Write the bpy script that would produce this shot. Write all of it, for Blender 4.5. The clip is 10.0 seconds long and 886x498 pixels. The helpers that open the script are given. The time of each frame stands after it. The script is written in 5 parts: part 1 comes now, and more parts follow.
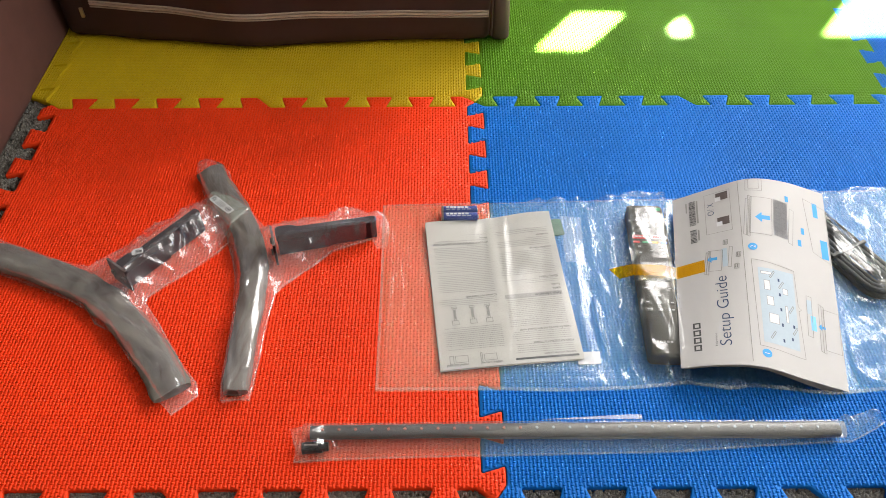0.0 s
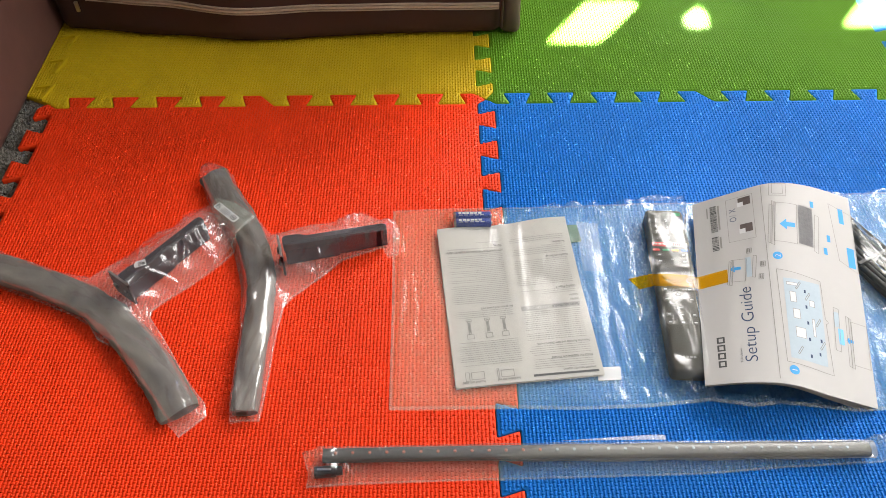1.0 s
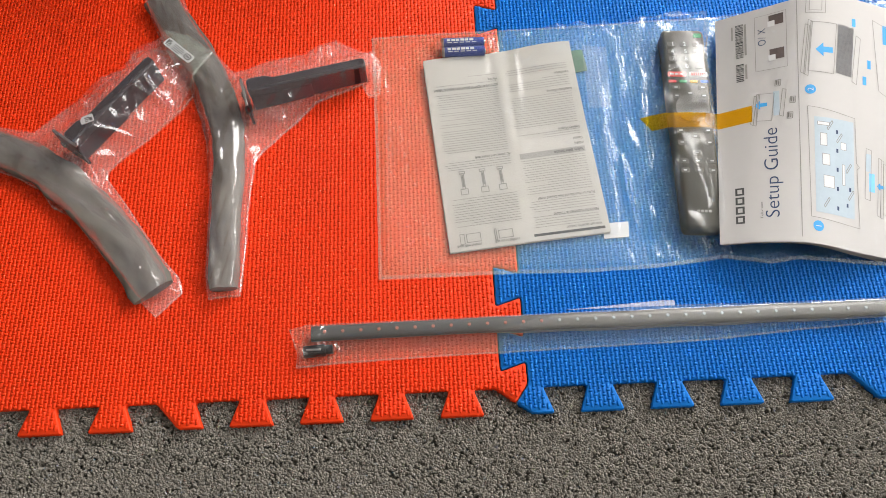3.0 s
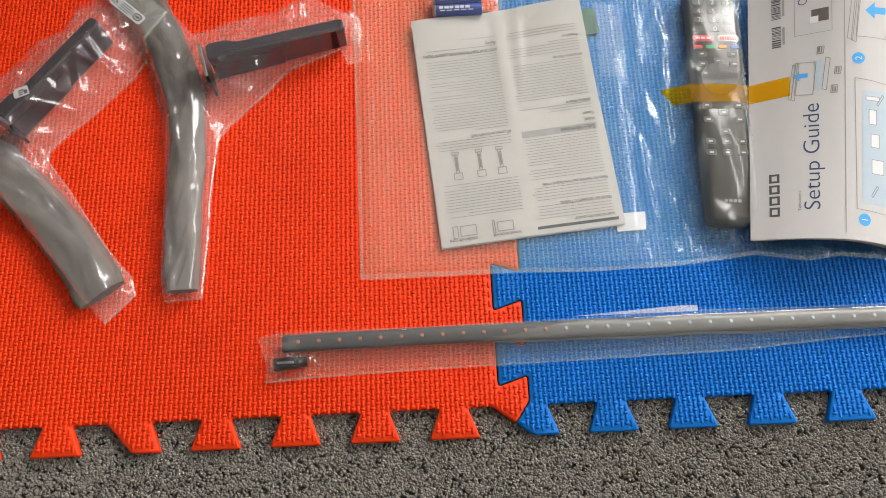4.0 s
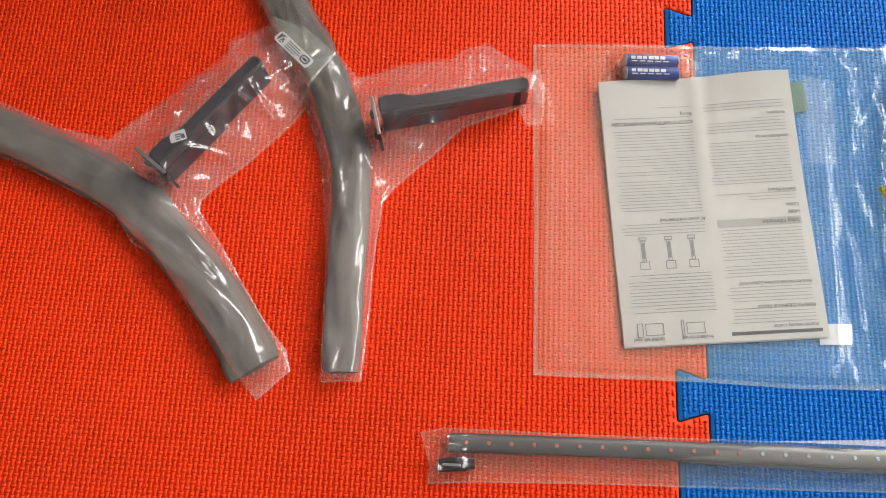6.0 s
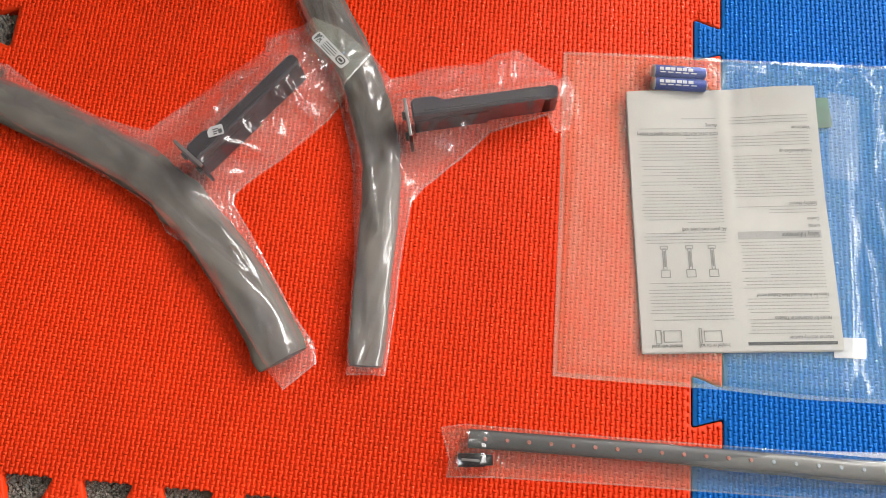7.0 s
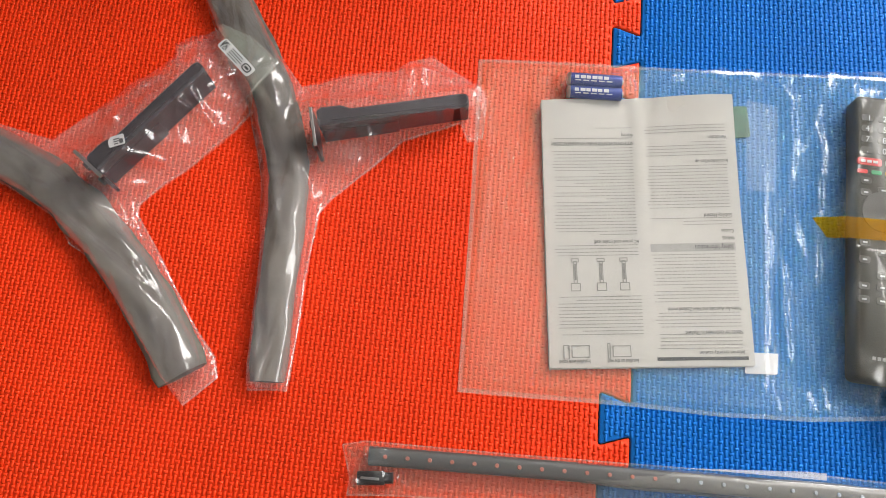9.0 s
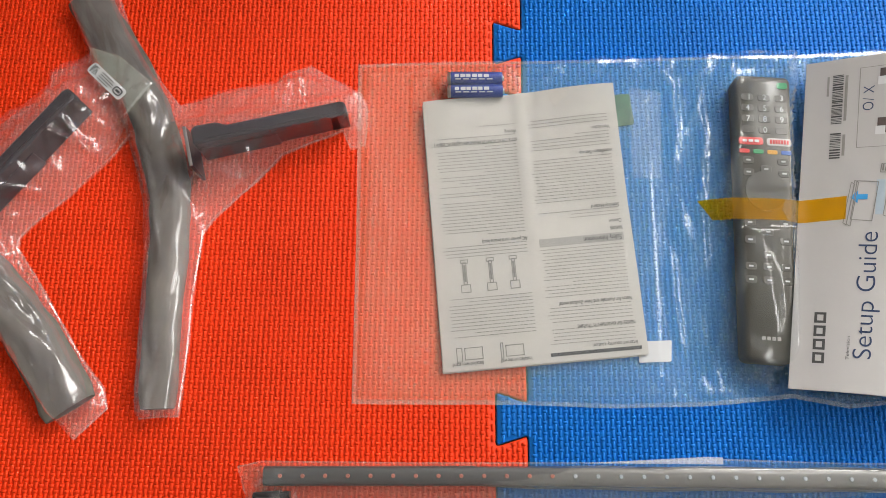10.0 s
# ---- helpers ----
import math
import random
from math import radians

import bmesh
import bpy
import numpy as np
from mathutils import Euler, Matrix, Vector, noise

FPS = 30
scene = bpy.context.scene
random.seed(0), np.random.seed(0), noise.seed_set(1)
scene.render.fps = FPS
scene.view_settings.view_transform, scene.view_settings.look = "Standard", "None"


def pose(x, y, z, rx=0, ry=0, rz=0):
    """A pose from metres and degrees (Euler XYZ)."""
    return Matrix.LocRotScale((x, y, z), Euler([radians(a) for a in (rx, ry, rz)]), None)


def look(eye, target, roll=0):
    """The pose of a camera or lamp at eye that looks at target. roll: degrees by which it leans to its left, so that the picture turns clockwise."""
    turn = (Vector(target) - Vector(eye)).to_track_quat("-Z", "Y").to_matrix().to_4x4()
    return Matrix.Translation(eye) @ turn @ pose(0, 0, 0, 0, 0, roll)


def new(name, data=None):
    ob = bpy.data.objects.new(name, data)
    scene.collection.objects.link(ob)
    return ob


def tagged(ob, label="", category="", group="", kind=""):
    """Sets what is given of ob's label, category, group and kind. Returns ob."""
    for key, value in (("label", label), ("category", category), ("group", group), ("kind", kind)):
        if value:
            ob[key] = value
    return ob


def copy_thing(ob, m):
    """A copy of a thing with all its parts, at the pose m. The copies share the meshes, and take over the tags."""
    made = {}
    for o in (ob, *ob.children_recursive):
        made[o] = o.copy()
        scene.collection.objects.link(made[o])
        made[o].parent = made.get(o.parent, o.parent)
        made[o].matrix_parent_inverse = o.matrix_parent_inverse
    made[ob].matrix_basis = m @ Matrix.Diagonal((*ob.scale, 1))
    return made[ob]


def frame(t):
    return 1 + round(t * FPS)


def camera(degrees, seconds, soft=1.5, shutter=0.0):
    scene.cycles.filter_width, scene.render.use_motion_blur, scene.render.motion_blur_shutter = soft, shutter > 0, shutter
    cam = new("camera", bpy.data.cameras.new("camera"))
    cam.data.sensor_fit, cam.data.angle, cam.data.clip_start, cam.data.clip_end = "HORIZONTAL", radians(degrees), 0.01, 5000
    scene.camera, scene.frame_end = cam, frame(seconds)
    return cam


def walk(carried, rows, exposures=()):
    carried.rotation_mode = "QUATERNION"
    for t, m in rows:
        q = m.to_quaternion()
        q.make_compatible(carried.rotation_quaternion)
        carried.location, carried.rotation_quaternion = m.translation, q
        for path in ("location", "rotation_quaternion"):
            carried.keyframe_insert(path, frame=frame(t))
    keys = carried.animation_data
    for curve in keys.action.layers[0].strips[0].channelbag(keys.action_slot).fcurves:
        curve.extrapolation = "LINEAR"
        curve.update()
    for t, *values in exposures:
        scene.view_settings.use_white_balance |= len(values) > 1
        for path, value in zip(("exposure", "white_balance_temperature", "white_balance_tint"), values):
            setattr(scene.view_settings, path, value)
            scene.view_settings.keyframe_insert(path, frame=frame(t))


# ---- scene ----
from mathutils import geometry

cam = camera(57.3, 10.0, soft=0.6)
PATH = [
    (0, (-0.08, -0.326, 0.71), (-0.079, 1.037, -0.754), -0.3),
    (0.5, (-0.084, -0.304, 0.714), (-0.081, 1.053, -0.755), -0.3),
    (1, (-0.096, -0.275, 0.714), (-0.092, 1.039, -0.794), -0.5),
    (1.5, (-0.107, -0.242, 0.71), (-0.097, 0.933, -0.909), -0.8),
    (2, (-0.106, -0.21, 0.708), (-0.102, 0.808, -1.014), -1.8),
    (2.5, (-0.099, -0.18, 0.704), (-0.099, 0.727, -1.078), -2.4),
    (3, (-0.095, -0.14, 0.701), (-0.08, 0.648, -1.137), -1.5),
    (4.5, (-0.087, -0.021, 0.609), (-0.068, 0.574, -1.3), -0.8),
    (5, (-0.123, 0.016, 0.608), (-0.125, 0.578, -1.311), -1.6),
    (5.5, (-0.17, 0.042, 0.621), (-0.185, 0.605, -1.299), -1.3),
    (6, (-0.203, 0.052, 0.607), (-0.254, 0.595, -1.317), -2.9),
    (7.5, (-0.215, 0.057, 0.631), (-0.293, 0.567, -1.301), -3.7),
    (8, (-0.201, 0.066, 0.627), (-0.278, 0.567, -1.308), -3.6),
    (8.5, (-0.173, 0.074, 0.621), (-0.257, 0.579, -1.313), -4.3),
    (9, (-0.145, 0.077, 0.615), (-0.221, 0.582, -1.319), -3.8),
    (9.5, (-0.106, 0.083, 0.613), (-0.173, 0.585, -1.322), -4.5),
    (10, (-0.073, 0.09, 0.609), (-0.108, 0.588, -1.328), -3.7),
]
walk(cam, [(t, look(eye, target, roll)) for t, eye, target, roll in PATH],
     [(0.0, 5.80), (2.5, 5.84), (4.5, 5.72), (5.5, 5.72), (7.5, 5.88), (9.0, 5.80), (10.0, 5.66)])

# ---- light ----
SUN_DIR = Vector((0.545 * 0.72, 0.838 * 0.72, 0.694)).normalized()   # towards the sun
world = bpy.data.worlds.new("sky")
scene.world = world
world.use_nodes = True
wn = world.node_tree
sky = wn.nodes.new("ShaderNodeTexSky")
sky.sky_type, sky.sun_disc = "NISHITA", False
sky.sun_elevation = math.asin(SUN_DIR.z)
sky.sun_rotation = math.atan2(SUN_DIR.x, SUN_DIR.y)
wn.links.new(sky.outputs[0], wn.nodes["Background"].inputs[0])
wn.nodes["Background"].inputs[1].default_value = 0.12
sun = new("sun", bpy.data.lights.new("sun", "SUN"))
sun.data.energy, sun.data.angle, sun.data.color = 5.0, radians(0.5), (1.0, 0.98, 0.94)
sun.matrix_world = look(SUN_DIR * 5, (0, 0, 0))


def window_light(name, at, target, sx, sy, watts, colour):
    lamp = new(name, bpy.data.lights.new(name, "AREA"))
    lamp.data.shape, lamp.data.size, lamp.data.size_y = "RECTANGLE", sx, sy
    lamp.data.energy, lamp.data.color = watts, colour
    lamp.matrix_world = look(at, target)
    return lamp


window_light("north_window_light", (1.25, 1.96, 1.45), (0.9, 0.0, 1.0), 1.6, 1.2, 1.75, (1.0, 0.97, 0.93))
window_light("east_window_light", (2.36, 0.45, 1.35), (0.0, 0.3, 0.4), 1.8, 1.2, 1.36, (1.0, 0.99, 0.97))


# ---- material helpers ----
def node(nt, kind, **values):
    n = nt.nodes.new(kind)
    for key, value in values.items():
        n.inputs[int(key[1:]) if key[0] == "i" and key[1:].isdigit() else key].default_value = value
    return n


def material(name):
    m = bpy.data.materials.new(name)
    m.use_nodes = True
    return m, m.node_tree, m.node_tree.nodes["Principled BSDF"]


def ramp(nt, source, stops):
    r = nt.nodes.new("ShaderNodeValToRGB")
    el = r.color_ramp.elements
    el[0].position, el[0].color = stops[0][0], (*stops[0][1], 1)
    el[1].position, el[1].color = stops[-1][0], (*stops[-1][1], 1)
    for p, c in stops[1:-1]:
        e = el.new(p)
        e.color = (*c, 1)
    nt.links.new(source, r.inputs[0])
    return r.outputs[0]


def noise_tex(nt, scale, detail=4.0, rough=0.55):
    tc = nt.nodes.new("ShaderNodeTexCoord")
    n = nt.nodes.new("ShaderNodeTexNoise")
    n.inputs["Scale"].default_value, n.inputs["Detail"].default_value, n.inputs["Roughness"].default_value = scale, detail, rough
    nt.links.new(tc.outputs["Object"], n.inputs["Vector"])
    return n.outputs["Fac"]


def bump(nt, bsdf, height, strength, distance, normal=None):
    b = nt.nodes.new("ShaderNodeBump")
    b.inputs["Strength"].default_value, b.inputs["Distance"].default_value = strength, distance
    nt.links.new(height, b.inputs["Height"])
    if normal is not None:
        nt.links.new(normal, b.inputs["Normal"])
    nt.links.new(b.outputs[0], bsdf.inputs["Normal"])
    return b.outputs[0]


def plain(name, colour, rough=0.5, metal=0.0, var=0.12, scale=60.0, bumpy=0.15, dist=0.0006):
    """A surface with fine grain and slow variation in tone."""
    m, nt, b = material(name)
    lo, hi = [c * (1 - var) for c in colour], [min(1, c * (1 + var)) for c in colour]
    mixed = nt.nodes.new("ShaderNodeMath")
    mixed.operation = "ADD"
    a, c = noise_tex(nt, scale, 5), noise_tex(nt, scale / 11, 2)
    nt.links.new(a, mixed.inputs[0])
    nt.links.new(c, mixed.inputs[1])
    half = nt.nodes.new("ShaderNodeMath")
    half.operation = "MULTIPLY"
    half.inputs[1].default_value = 0.5
    nt.links.new(mixed.outputs[0], half.inputs[0])
    nt.links.new(ramp(nt, half.outputs[0], [(0.3, lo), (0.7, hi)]), b.inputs["Base Color"])
    b.inputs["Roughness"].default_value, b.inputs["Metallic"].default_value = rough, metal
    if bumpy:
        bump(nt, b, a, bumpy, dist)
    return m


def mth(nt, op, a, b=None, c=None):
    n = nt.nodes.new("ShaderNodeMath")
    n.operation = op
    for i, v in enumerate((a, b, c)):
        if v is None:
            continue
        if isinstance(v, (int, float)):
            n.inputs[i].default_value = v
        else:
            nt.links.new(v, n.inputs[i])
    return n.outputs[0]


def tuft_material():
    """Twisted wool yarn whose tone changes from tuft to tuft."""
    m, nt, b = material("carpet_tuft")
    g = nt.nodes.new("ShaderNodeNewGeometry")
    tone = ramp(nt, g.outputs["Random Per Island"], [(0.0, (0.125, 0.114, 0.098)), (0.35, (0.160, 0.147, 0.127)), (0.75, (0.20, 0.184, 0.160)), (1.0, (0.26, 0.240, 0.208))])
    nt.links.new(tone, b.inputs["Base Color"])
    b.inputs["Roughness"].default_value = 0.95
    bump(nt, b, noise_tex(nt, 1500, 2), 0.5, 0.0006)
    return m


def foam(name, colour):
    """Matt closed-cell foam with faint wear and pores."""
    m, nt, b = material(name)
    wear = mth(nt, "MULTIPLY_ADD", noise_tex(nt, 160, 3), 0.35, mth(nt, "MULTIPLY", noise_tex(nt, 7, 3), 0.65))
    lo, hi = [c * 0.84 for c in colour], [min(1, c * 1.12) for c in colour]
    nt.links.new(ramp(nt, wear, [(0.3, lo), (0.7, hi)]), b.inputs["Base Color"])
    nt.links.new(mth(nt, "MULTIPLY_ADD", noise_tex(nt, 25, 3), 0.2, 0.46), b.inputs["Roughness"])
    b.inputs["Specular IOR Level"].default_value = 0.22
    bump(nt, b, noise_tex(nt, 900, 2), 0.2, 0.0004)
    return m


def film(name, milk, gloss_rough=0.1, tint=(0.98, 0.98, 0.98), cells=0.0, crease=0.25, haze_colour=(0.85, 0.85, 0.86), sheen=1.0):
    """Thin clear plastic: mostly see-through, a milky share, and gloss."""
    m, nt, b = material(name)
    nt.nodes.remove(b)
    out = nt.nodes["Material Output"]
    clear = node(nt, "ShaderNodeBsdfTransparent", Color=(*tint, 1))
    white = node(nt, "ShaderNodeBsdfDiffuse", Color=(*haze_colour, 1))
    back = node(nt, "ShaderNodeBsdfTranslucent", Color=(*haze_colour, 1))
    haze = nt.nodes.new("ShaderNodeMixShader")
    haze.inputs[0].default_value = 0.3
    nt.links.new(white.outputs[0], haze.inputs[1])
    nt.links.new(back.outputs[0], haze.inputs[2])
    shine = node(nt, "ShaderNodeBsdfGlossy", Color=(1, 1, 1, 1), Roughness=gloss_rough)
    nb = nt.nodes.new("ShaderNodeBump")
    nb.inputs["Strength"].default_value, nb.inputs["Distance"].default_value = crease, 0.003
    nt.links.new(noise_tex(nt, 55, 3), nb.inputs["Height"])
    last = nb
    if cells:
        tc = nt.nodes.new("ShaderNodeTexCoord")
        vo = nt.nodes.new("ShaderNodeTexVoronoi")
        vo.inputs["Scale"].default_value = cells
        vo.inputs["Randomness"].default_value = 0.1
        nt.links.new(tc.outputs["Object"], vo.inputs["Vector"])
        nb2 = nt.nodes.new("ShaderNodeBump")
        nb2.inputs["Strength"].default_value, nb2.inputs["Distance"].default_value = 0.17, 0.0008
        nt.links.new(vo.outputs["Distance"], nb2.inputs["Height"])
        nt.links.new(nb.outputs[0], nb2.inputs["Normal"])
        last = nb2
    nt.links.new(last.outputs[0], shine.inputs["Normal"])
    a = nt.nodes.new("ShaderNodeMixShader")
    nt.links.new(mth(nt, "MULTIPLY_ADD", noise_tex(nt, 26, 3), milk * 0.5, milk * 0.75), a.inputs[0])
    nt.links.new(clear.outputs[0], a.inputs[1])
    nt.links.new(haze.outputs[0], a.inputs[2])
    fr = node(nt, "ShaderNodeFresnel", IOR=1.5)
    nt.links.new(last.outputs[0], fr.inputs["Normal"])
    g = nt.nodes.new("ShaderNodeMixShader")
    nt.links.new(mth(nt, "MINIMUM", mth(nt, "MULTIPLY_ADD", fr.outputs[0], 1.35 * sheen, 0.0), 0.6), g.inputs[0])
    nt.links.new(a.outputs[0], g.inputs[1])
    nt.links.new(shine.outputs[0], g.inputs[2])
    nt.links.new(g.outputs[0], out.inputs["Surface"])
    return m



RED = foam("red_foam", (0.80, 0.044, 0.004))
BLUE = foam("blue_foam", (0.001, 0.150, 0.54))
YELLOW = foam("yellow_foam", (0.58, 0.41, 0.007))
GREEN = foam("green_foam", (0.120, 0.290, 0.012))
CARPET = plain("carpet", (0.17, 0.157, 0.136), 0.95, 0, 0.6, 420, 0.9, 0.004)
TUFT = tuft_material()
WALLPAINT = plain("wall_paint", (0.52, 0.50, 0.46), 0.85, 0, 0.03, 40, 0.05)
CEILPAINT = plain("ceiling_paint", (0.60, 0.60, 0.59), 0.9, 0, 0.02, 40, 0.05)
BLINDCLOTH = plain("blind_cloth", (0.75, 0.74, 0.7), 0.9, 0, 0.05, 300, 0.2)
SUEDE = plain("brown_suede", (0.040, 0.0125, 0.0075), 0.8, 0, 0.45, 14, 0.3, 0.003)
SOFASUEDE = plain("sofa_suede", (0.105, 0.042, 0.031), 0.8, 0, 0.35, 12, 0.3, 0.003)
ZIPTAPE = plain("zip_tape_cloth", (0.46, 0.35, 0.27), 0.7, 0, 0.15, 300, 0.3)
# lighter brown: the light on the ottoman's end is put into the colour
ENDSUEDE_LIT = plain("lit_end_panel_suede", (0.085, 0.048, 0.036), 0.8, 0, 0.35, 14, 0.3, 0.003)
ZIPMETAL = plain("zip_metal", (0.6, 0.55, 0.48), 0.3, 1.0, 0.1, 100, 0.1)
BLACK = plain("black_plastic", (0.0055, 0.0045, 0.0065), 0.30, 0, 0.25, 150, 0.1)
BLACK.node_tree.nodes["Principled BSDF"].inputs["Specular IOR Level"].default_value = 0.22
LEGMETAL = plain("dark_coated_metal", (0.060, 0.056, 0.050), 0.45, 0.2, 0.2, 90, 0.1)
# black plastic with the purple of reflections put into the colour
POSTWEB = plain("post_web_purple_cast", (0.010, 0.005, 0.009), 0.42, 0, 0.25, 150, 0.1)
POSTWEB.node_tree.nodes["Principled BSDF"].inputs["Specular IOR Level"].default_value = 0.25
STEEL = plain("steel", (0.42, 0.41, 0.40), 0.35, 1.0, 0.1, 120, 0.1)
PAPER = plain("leaflet_paper", (0.46, 0.44, 0.405), 0.85, 0, 0.04, 90, 0.12, 0.0004)
GUIDEPAPER = plain("guide_paper", (0.43, 0.415, 0.405), 0.6, 0, 0.02, 60, 0.05)
INK = plain("ink", (0.05, 0.05, 0.05), 0.7, 0, 0.15, 200, 0)
GREYINK = plain("grey_ink", (0.235, 0.226, 0.21), 0.8, 0, 0.15, 200, 0)
LIGHTINK = plain("light_grey_ink", (0.31, 0.30, 0.28), 0.8, 0, 0.1, 200, 0)
NAVYINK = plain("navy_ink", (0.01, 0.03, 0.09), 0.6, 0, 0.1, 200, 0)
CYANINK = plain("cyan_ink", (0.02, 0.28, 0.62), 0.6, 0, 0.05, 200, 0)
PALEINK = plain("pale_blue_ink", (0.345, 0.415, 0.475), 0.6, 0, 0.05, 200, 0)
WHITEINK = plain("white_ink", (0.56, 0.56, 0.56), 0.6, 0, 0.03, 200, 0)
STICKER = plain("sticker_paper", (0.55, 0.55, 0.55), 0.5, 0, 0.03, 200, 0)
REMOTE = plain("remote_plastic", (0.064, 0.055, 0.042), 0.48, 0, 0.15, 120, 0.05)
REMKEY = plain("remote_key_rubber", (0.054, 0.047, 0.037), 0.5, 0, 0.1, 200, 0.05)
KEYRED = plain("red_key", (0.6, 0.03, 0.03), 0.5, 0, 0.1, 200, 0)
KEYGREEN = plain("green_key", (0.02, 0.28, 0.1), 0.5, 0, 0.1, 200, 0)
KEYAMBER = plain("amber_key", (0.62, 0.30, 0.02), 0.5, 0, 0.1, 200, 0)
KEYBLUE = plain("blue_key", (0.04, 0.12, 0.45), 0.5, 0, 0.1, 200, 0)
BATTERYBLUE = plain("battery_blue", (0.02, 0.045, 0.26), 0.3, 0.2, 0.2, 100, 0)
CORD = plain("cord_rubber", (0.014, 0.014, 0.014), 0.65, 0, 0.2, 150, 0.1)
FILM_LEG = film("leg_bag_film", 0.075, 0.12, (0.99, 0.985, 0.99), 0, 0.03, (0.86, 0.80, 0.88), 1.05)
FILM_LEG_UNDER = film("leg_bag_under_film", 0.17, 0.15, (0.98, 0.98, 0.98), 0, 0.1, (0.70, 0.86, 0.66), 0.3)
WRAP = plain("grey_foam_sheet", (0.124, 0.114, 0.096), 0.6, 0, 0.48, 40, 0.5, 0.003)
WRAP.node_tree.nodes["Principled BSDF"].inputs["Specular IOR Level"].default_value = 0.2
FILM_SEAM = film("sealed_film", 0.16, 0.12, (0.98, 0.98, 0.98), 0, 0.2, (0.86, 0.84, 0.80), 1.2)
FILM_TUBE_UNDER = film("tube_sleeve_under_film", 0.13, 0.2, (0.98, 0.98, 0.98), 0, 0.1, (0.55, 0.88, 0.60), 0.25)
FILM_STRIP = film("strip_reflection_film", 0.19, 0.3, (0.9, 0.9, 0.89), 0, 0.2, (0.66, 0.63, 0.56), 0.5)
FILM_BAG = film("bubble_bag_film", 0.050, 0.10, (0.99, 0.99, 1.0), 640, 0.03, (0.74, 0.84, 0.80), 0.82)
FILM_INNER = film("inner_bag_film", 0.10, 0.5, (0.98, 0.98, 1.0), 0, 0.1, (0.72, 0.80, 0.84), 0.05)
FILM_BAG_UNDER = film("bubble_bag_under_film", 0.135, 0.2, (0.98, 0.985, 1.0), 420, 0.1, (0.38, 0.90, 0.50), 0.25)
FILM_TUBE = film("tube_sleeve_film", 0.030, 0.10, (0.99, 0.99, 0.99), 0, 0.05)
FILM_EDGE = film("folded_film", 0.27, 0.2, (0.95, 0.95, 0.95), 0, 0.25)
TAPE = film("amber_tape_film", 0.26, 0.10, (0.98, 0.56, 0.01), 0, 0.12, (0.76, 0.37, 0.002), 0.45)


# ---- mesh helpers ----
def obj(name, bm, mat, parent=None, label="", smooth=False):
    me = bpy.data.meshes.new(name)
    bm.normal_update()
    if smooth:
        for f in bm.faces:
            f.smooth = True
        for e in bm.edges:
            if len(e.link_faces) == 2 and e.calc_face_angle() > 1.05:
                e.smooth = False
    bm.to_mesh(me)
    bm.free()
    if mat is not None:
        me.materials.append(mat)
    ob = new(name, me)
    if parent is not None:
        ob.parent = parent
    if label:
        tagged(ob, label)
    if mat is not None and "film" in mat.name:
        ob.visible_shadow = False     # thin clear film lets the light in
    return ob


def part(name, bm, mat, parent, label="", smooth=False):
    return obj(name, bm, mat, parent, label, smooth)


def from_lists(verts, faces):
    bm = bmesh.new()
    vs = [bm.verts.new(v) for v in verts]
    for f in faces:
        try:
            bm.faces.new([vs[i] for i in f])
        except ValueError:
            pass
    return bm


def box(x0, x1, y0, y1, z0, z1, bevel=0.0, segs=2):
    bm = bmesh.new()
    bmesh.ops.create_cube(bm, size=1.0)
    for v in bm.verts:
        v.co = Vector(((x0 + x1) / 2 + v.co.x * (x1 - x0), (y0 + y1) / 2 + v.co.y * (y1 - y0), (z0 + z1) / 2 + v.co.z * (z1 - z0)))
    if bevel:
        bmesh.ops.bevel(bm, geom=bm.edges[:], offset=bevel, segments=segs, affect="EDGES", profile=0.6)
    return bm


def joined(*bms):
    out = bmesh.new()
    for b in bms:
        me = bpy.data.meshes.new("tmp")
        b.to_mesh(me)
        b.free()
        out.from_mesh(me)
        bpy.data.meshes.remove(me)
    return out


def moved(bm, m):
    bmesh.ops.transform(bm, matrix=m, verts=bm.verts[:])
    return bm


def rounded(points, r, segs=3):
    """A closed outline with its corners rounded."""
    out, n = [], len(points)
    for i in range(n):
        p, a, b = Vector(points[i]), Vector(points[i - 1]), Vector(points[(i + 1) % n])
        da, db = a - p, b - p
        k = min(r, da.length * 0.4, db.length * 0.4)
        s, e = p + da.normalized() * k, p + db.normalized() * k
        for q in range(segs + 1):
            t = q / segs
            out.append((1 - t) ** 2 * s + 2 * t * (1 - t) * p + t * t * e)
    return out


def inset(points, d):
    """Shift a counter-clockwise outline inwards by d."""
    n, out = len(points), []
    for i in range(n):
        a, p, b = points[i - 1], points[i], points[(i + 1) % n]
        n1 = Vector((-(p - a).y, (p - a).x)).normalized()
        n2 = Vector((-(b - p).y, (b - p).x)).normalized()
        m = (n1 + n2)
        m = m.normalized() if m.length > 1e-6 else n1
        out.append(p + m * d / max(0.5, m.dot(n1)))
    return out


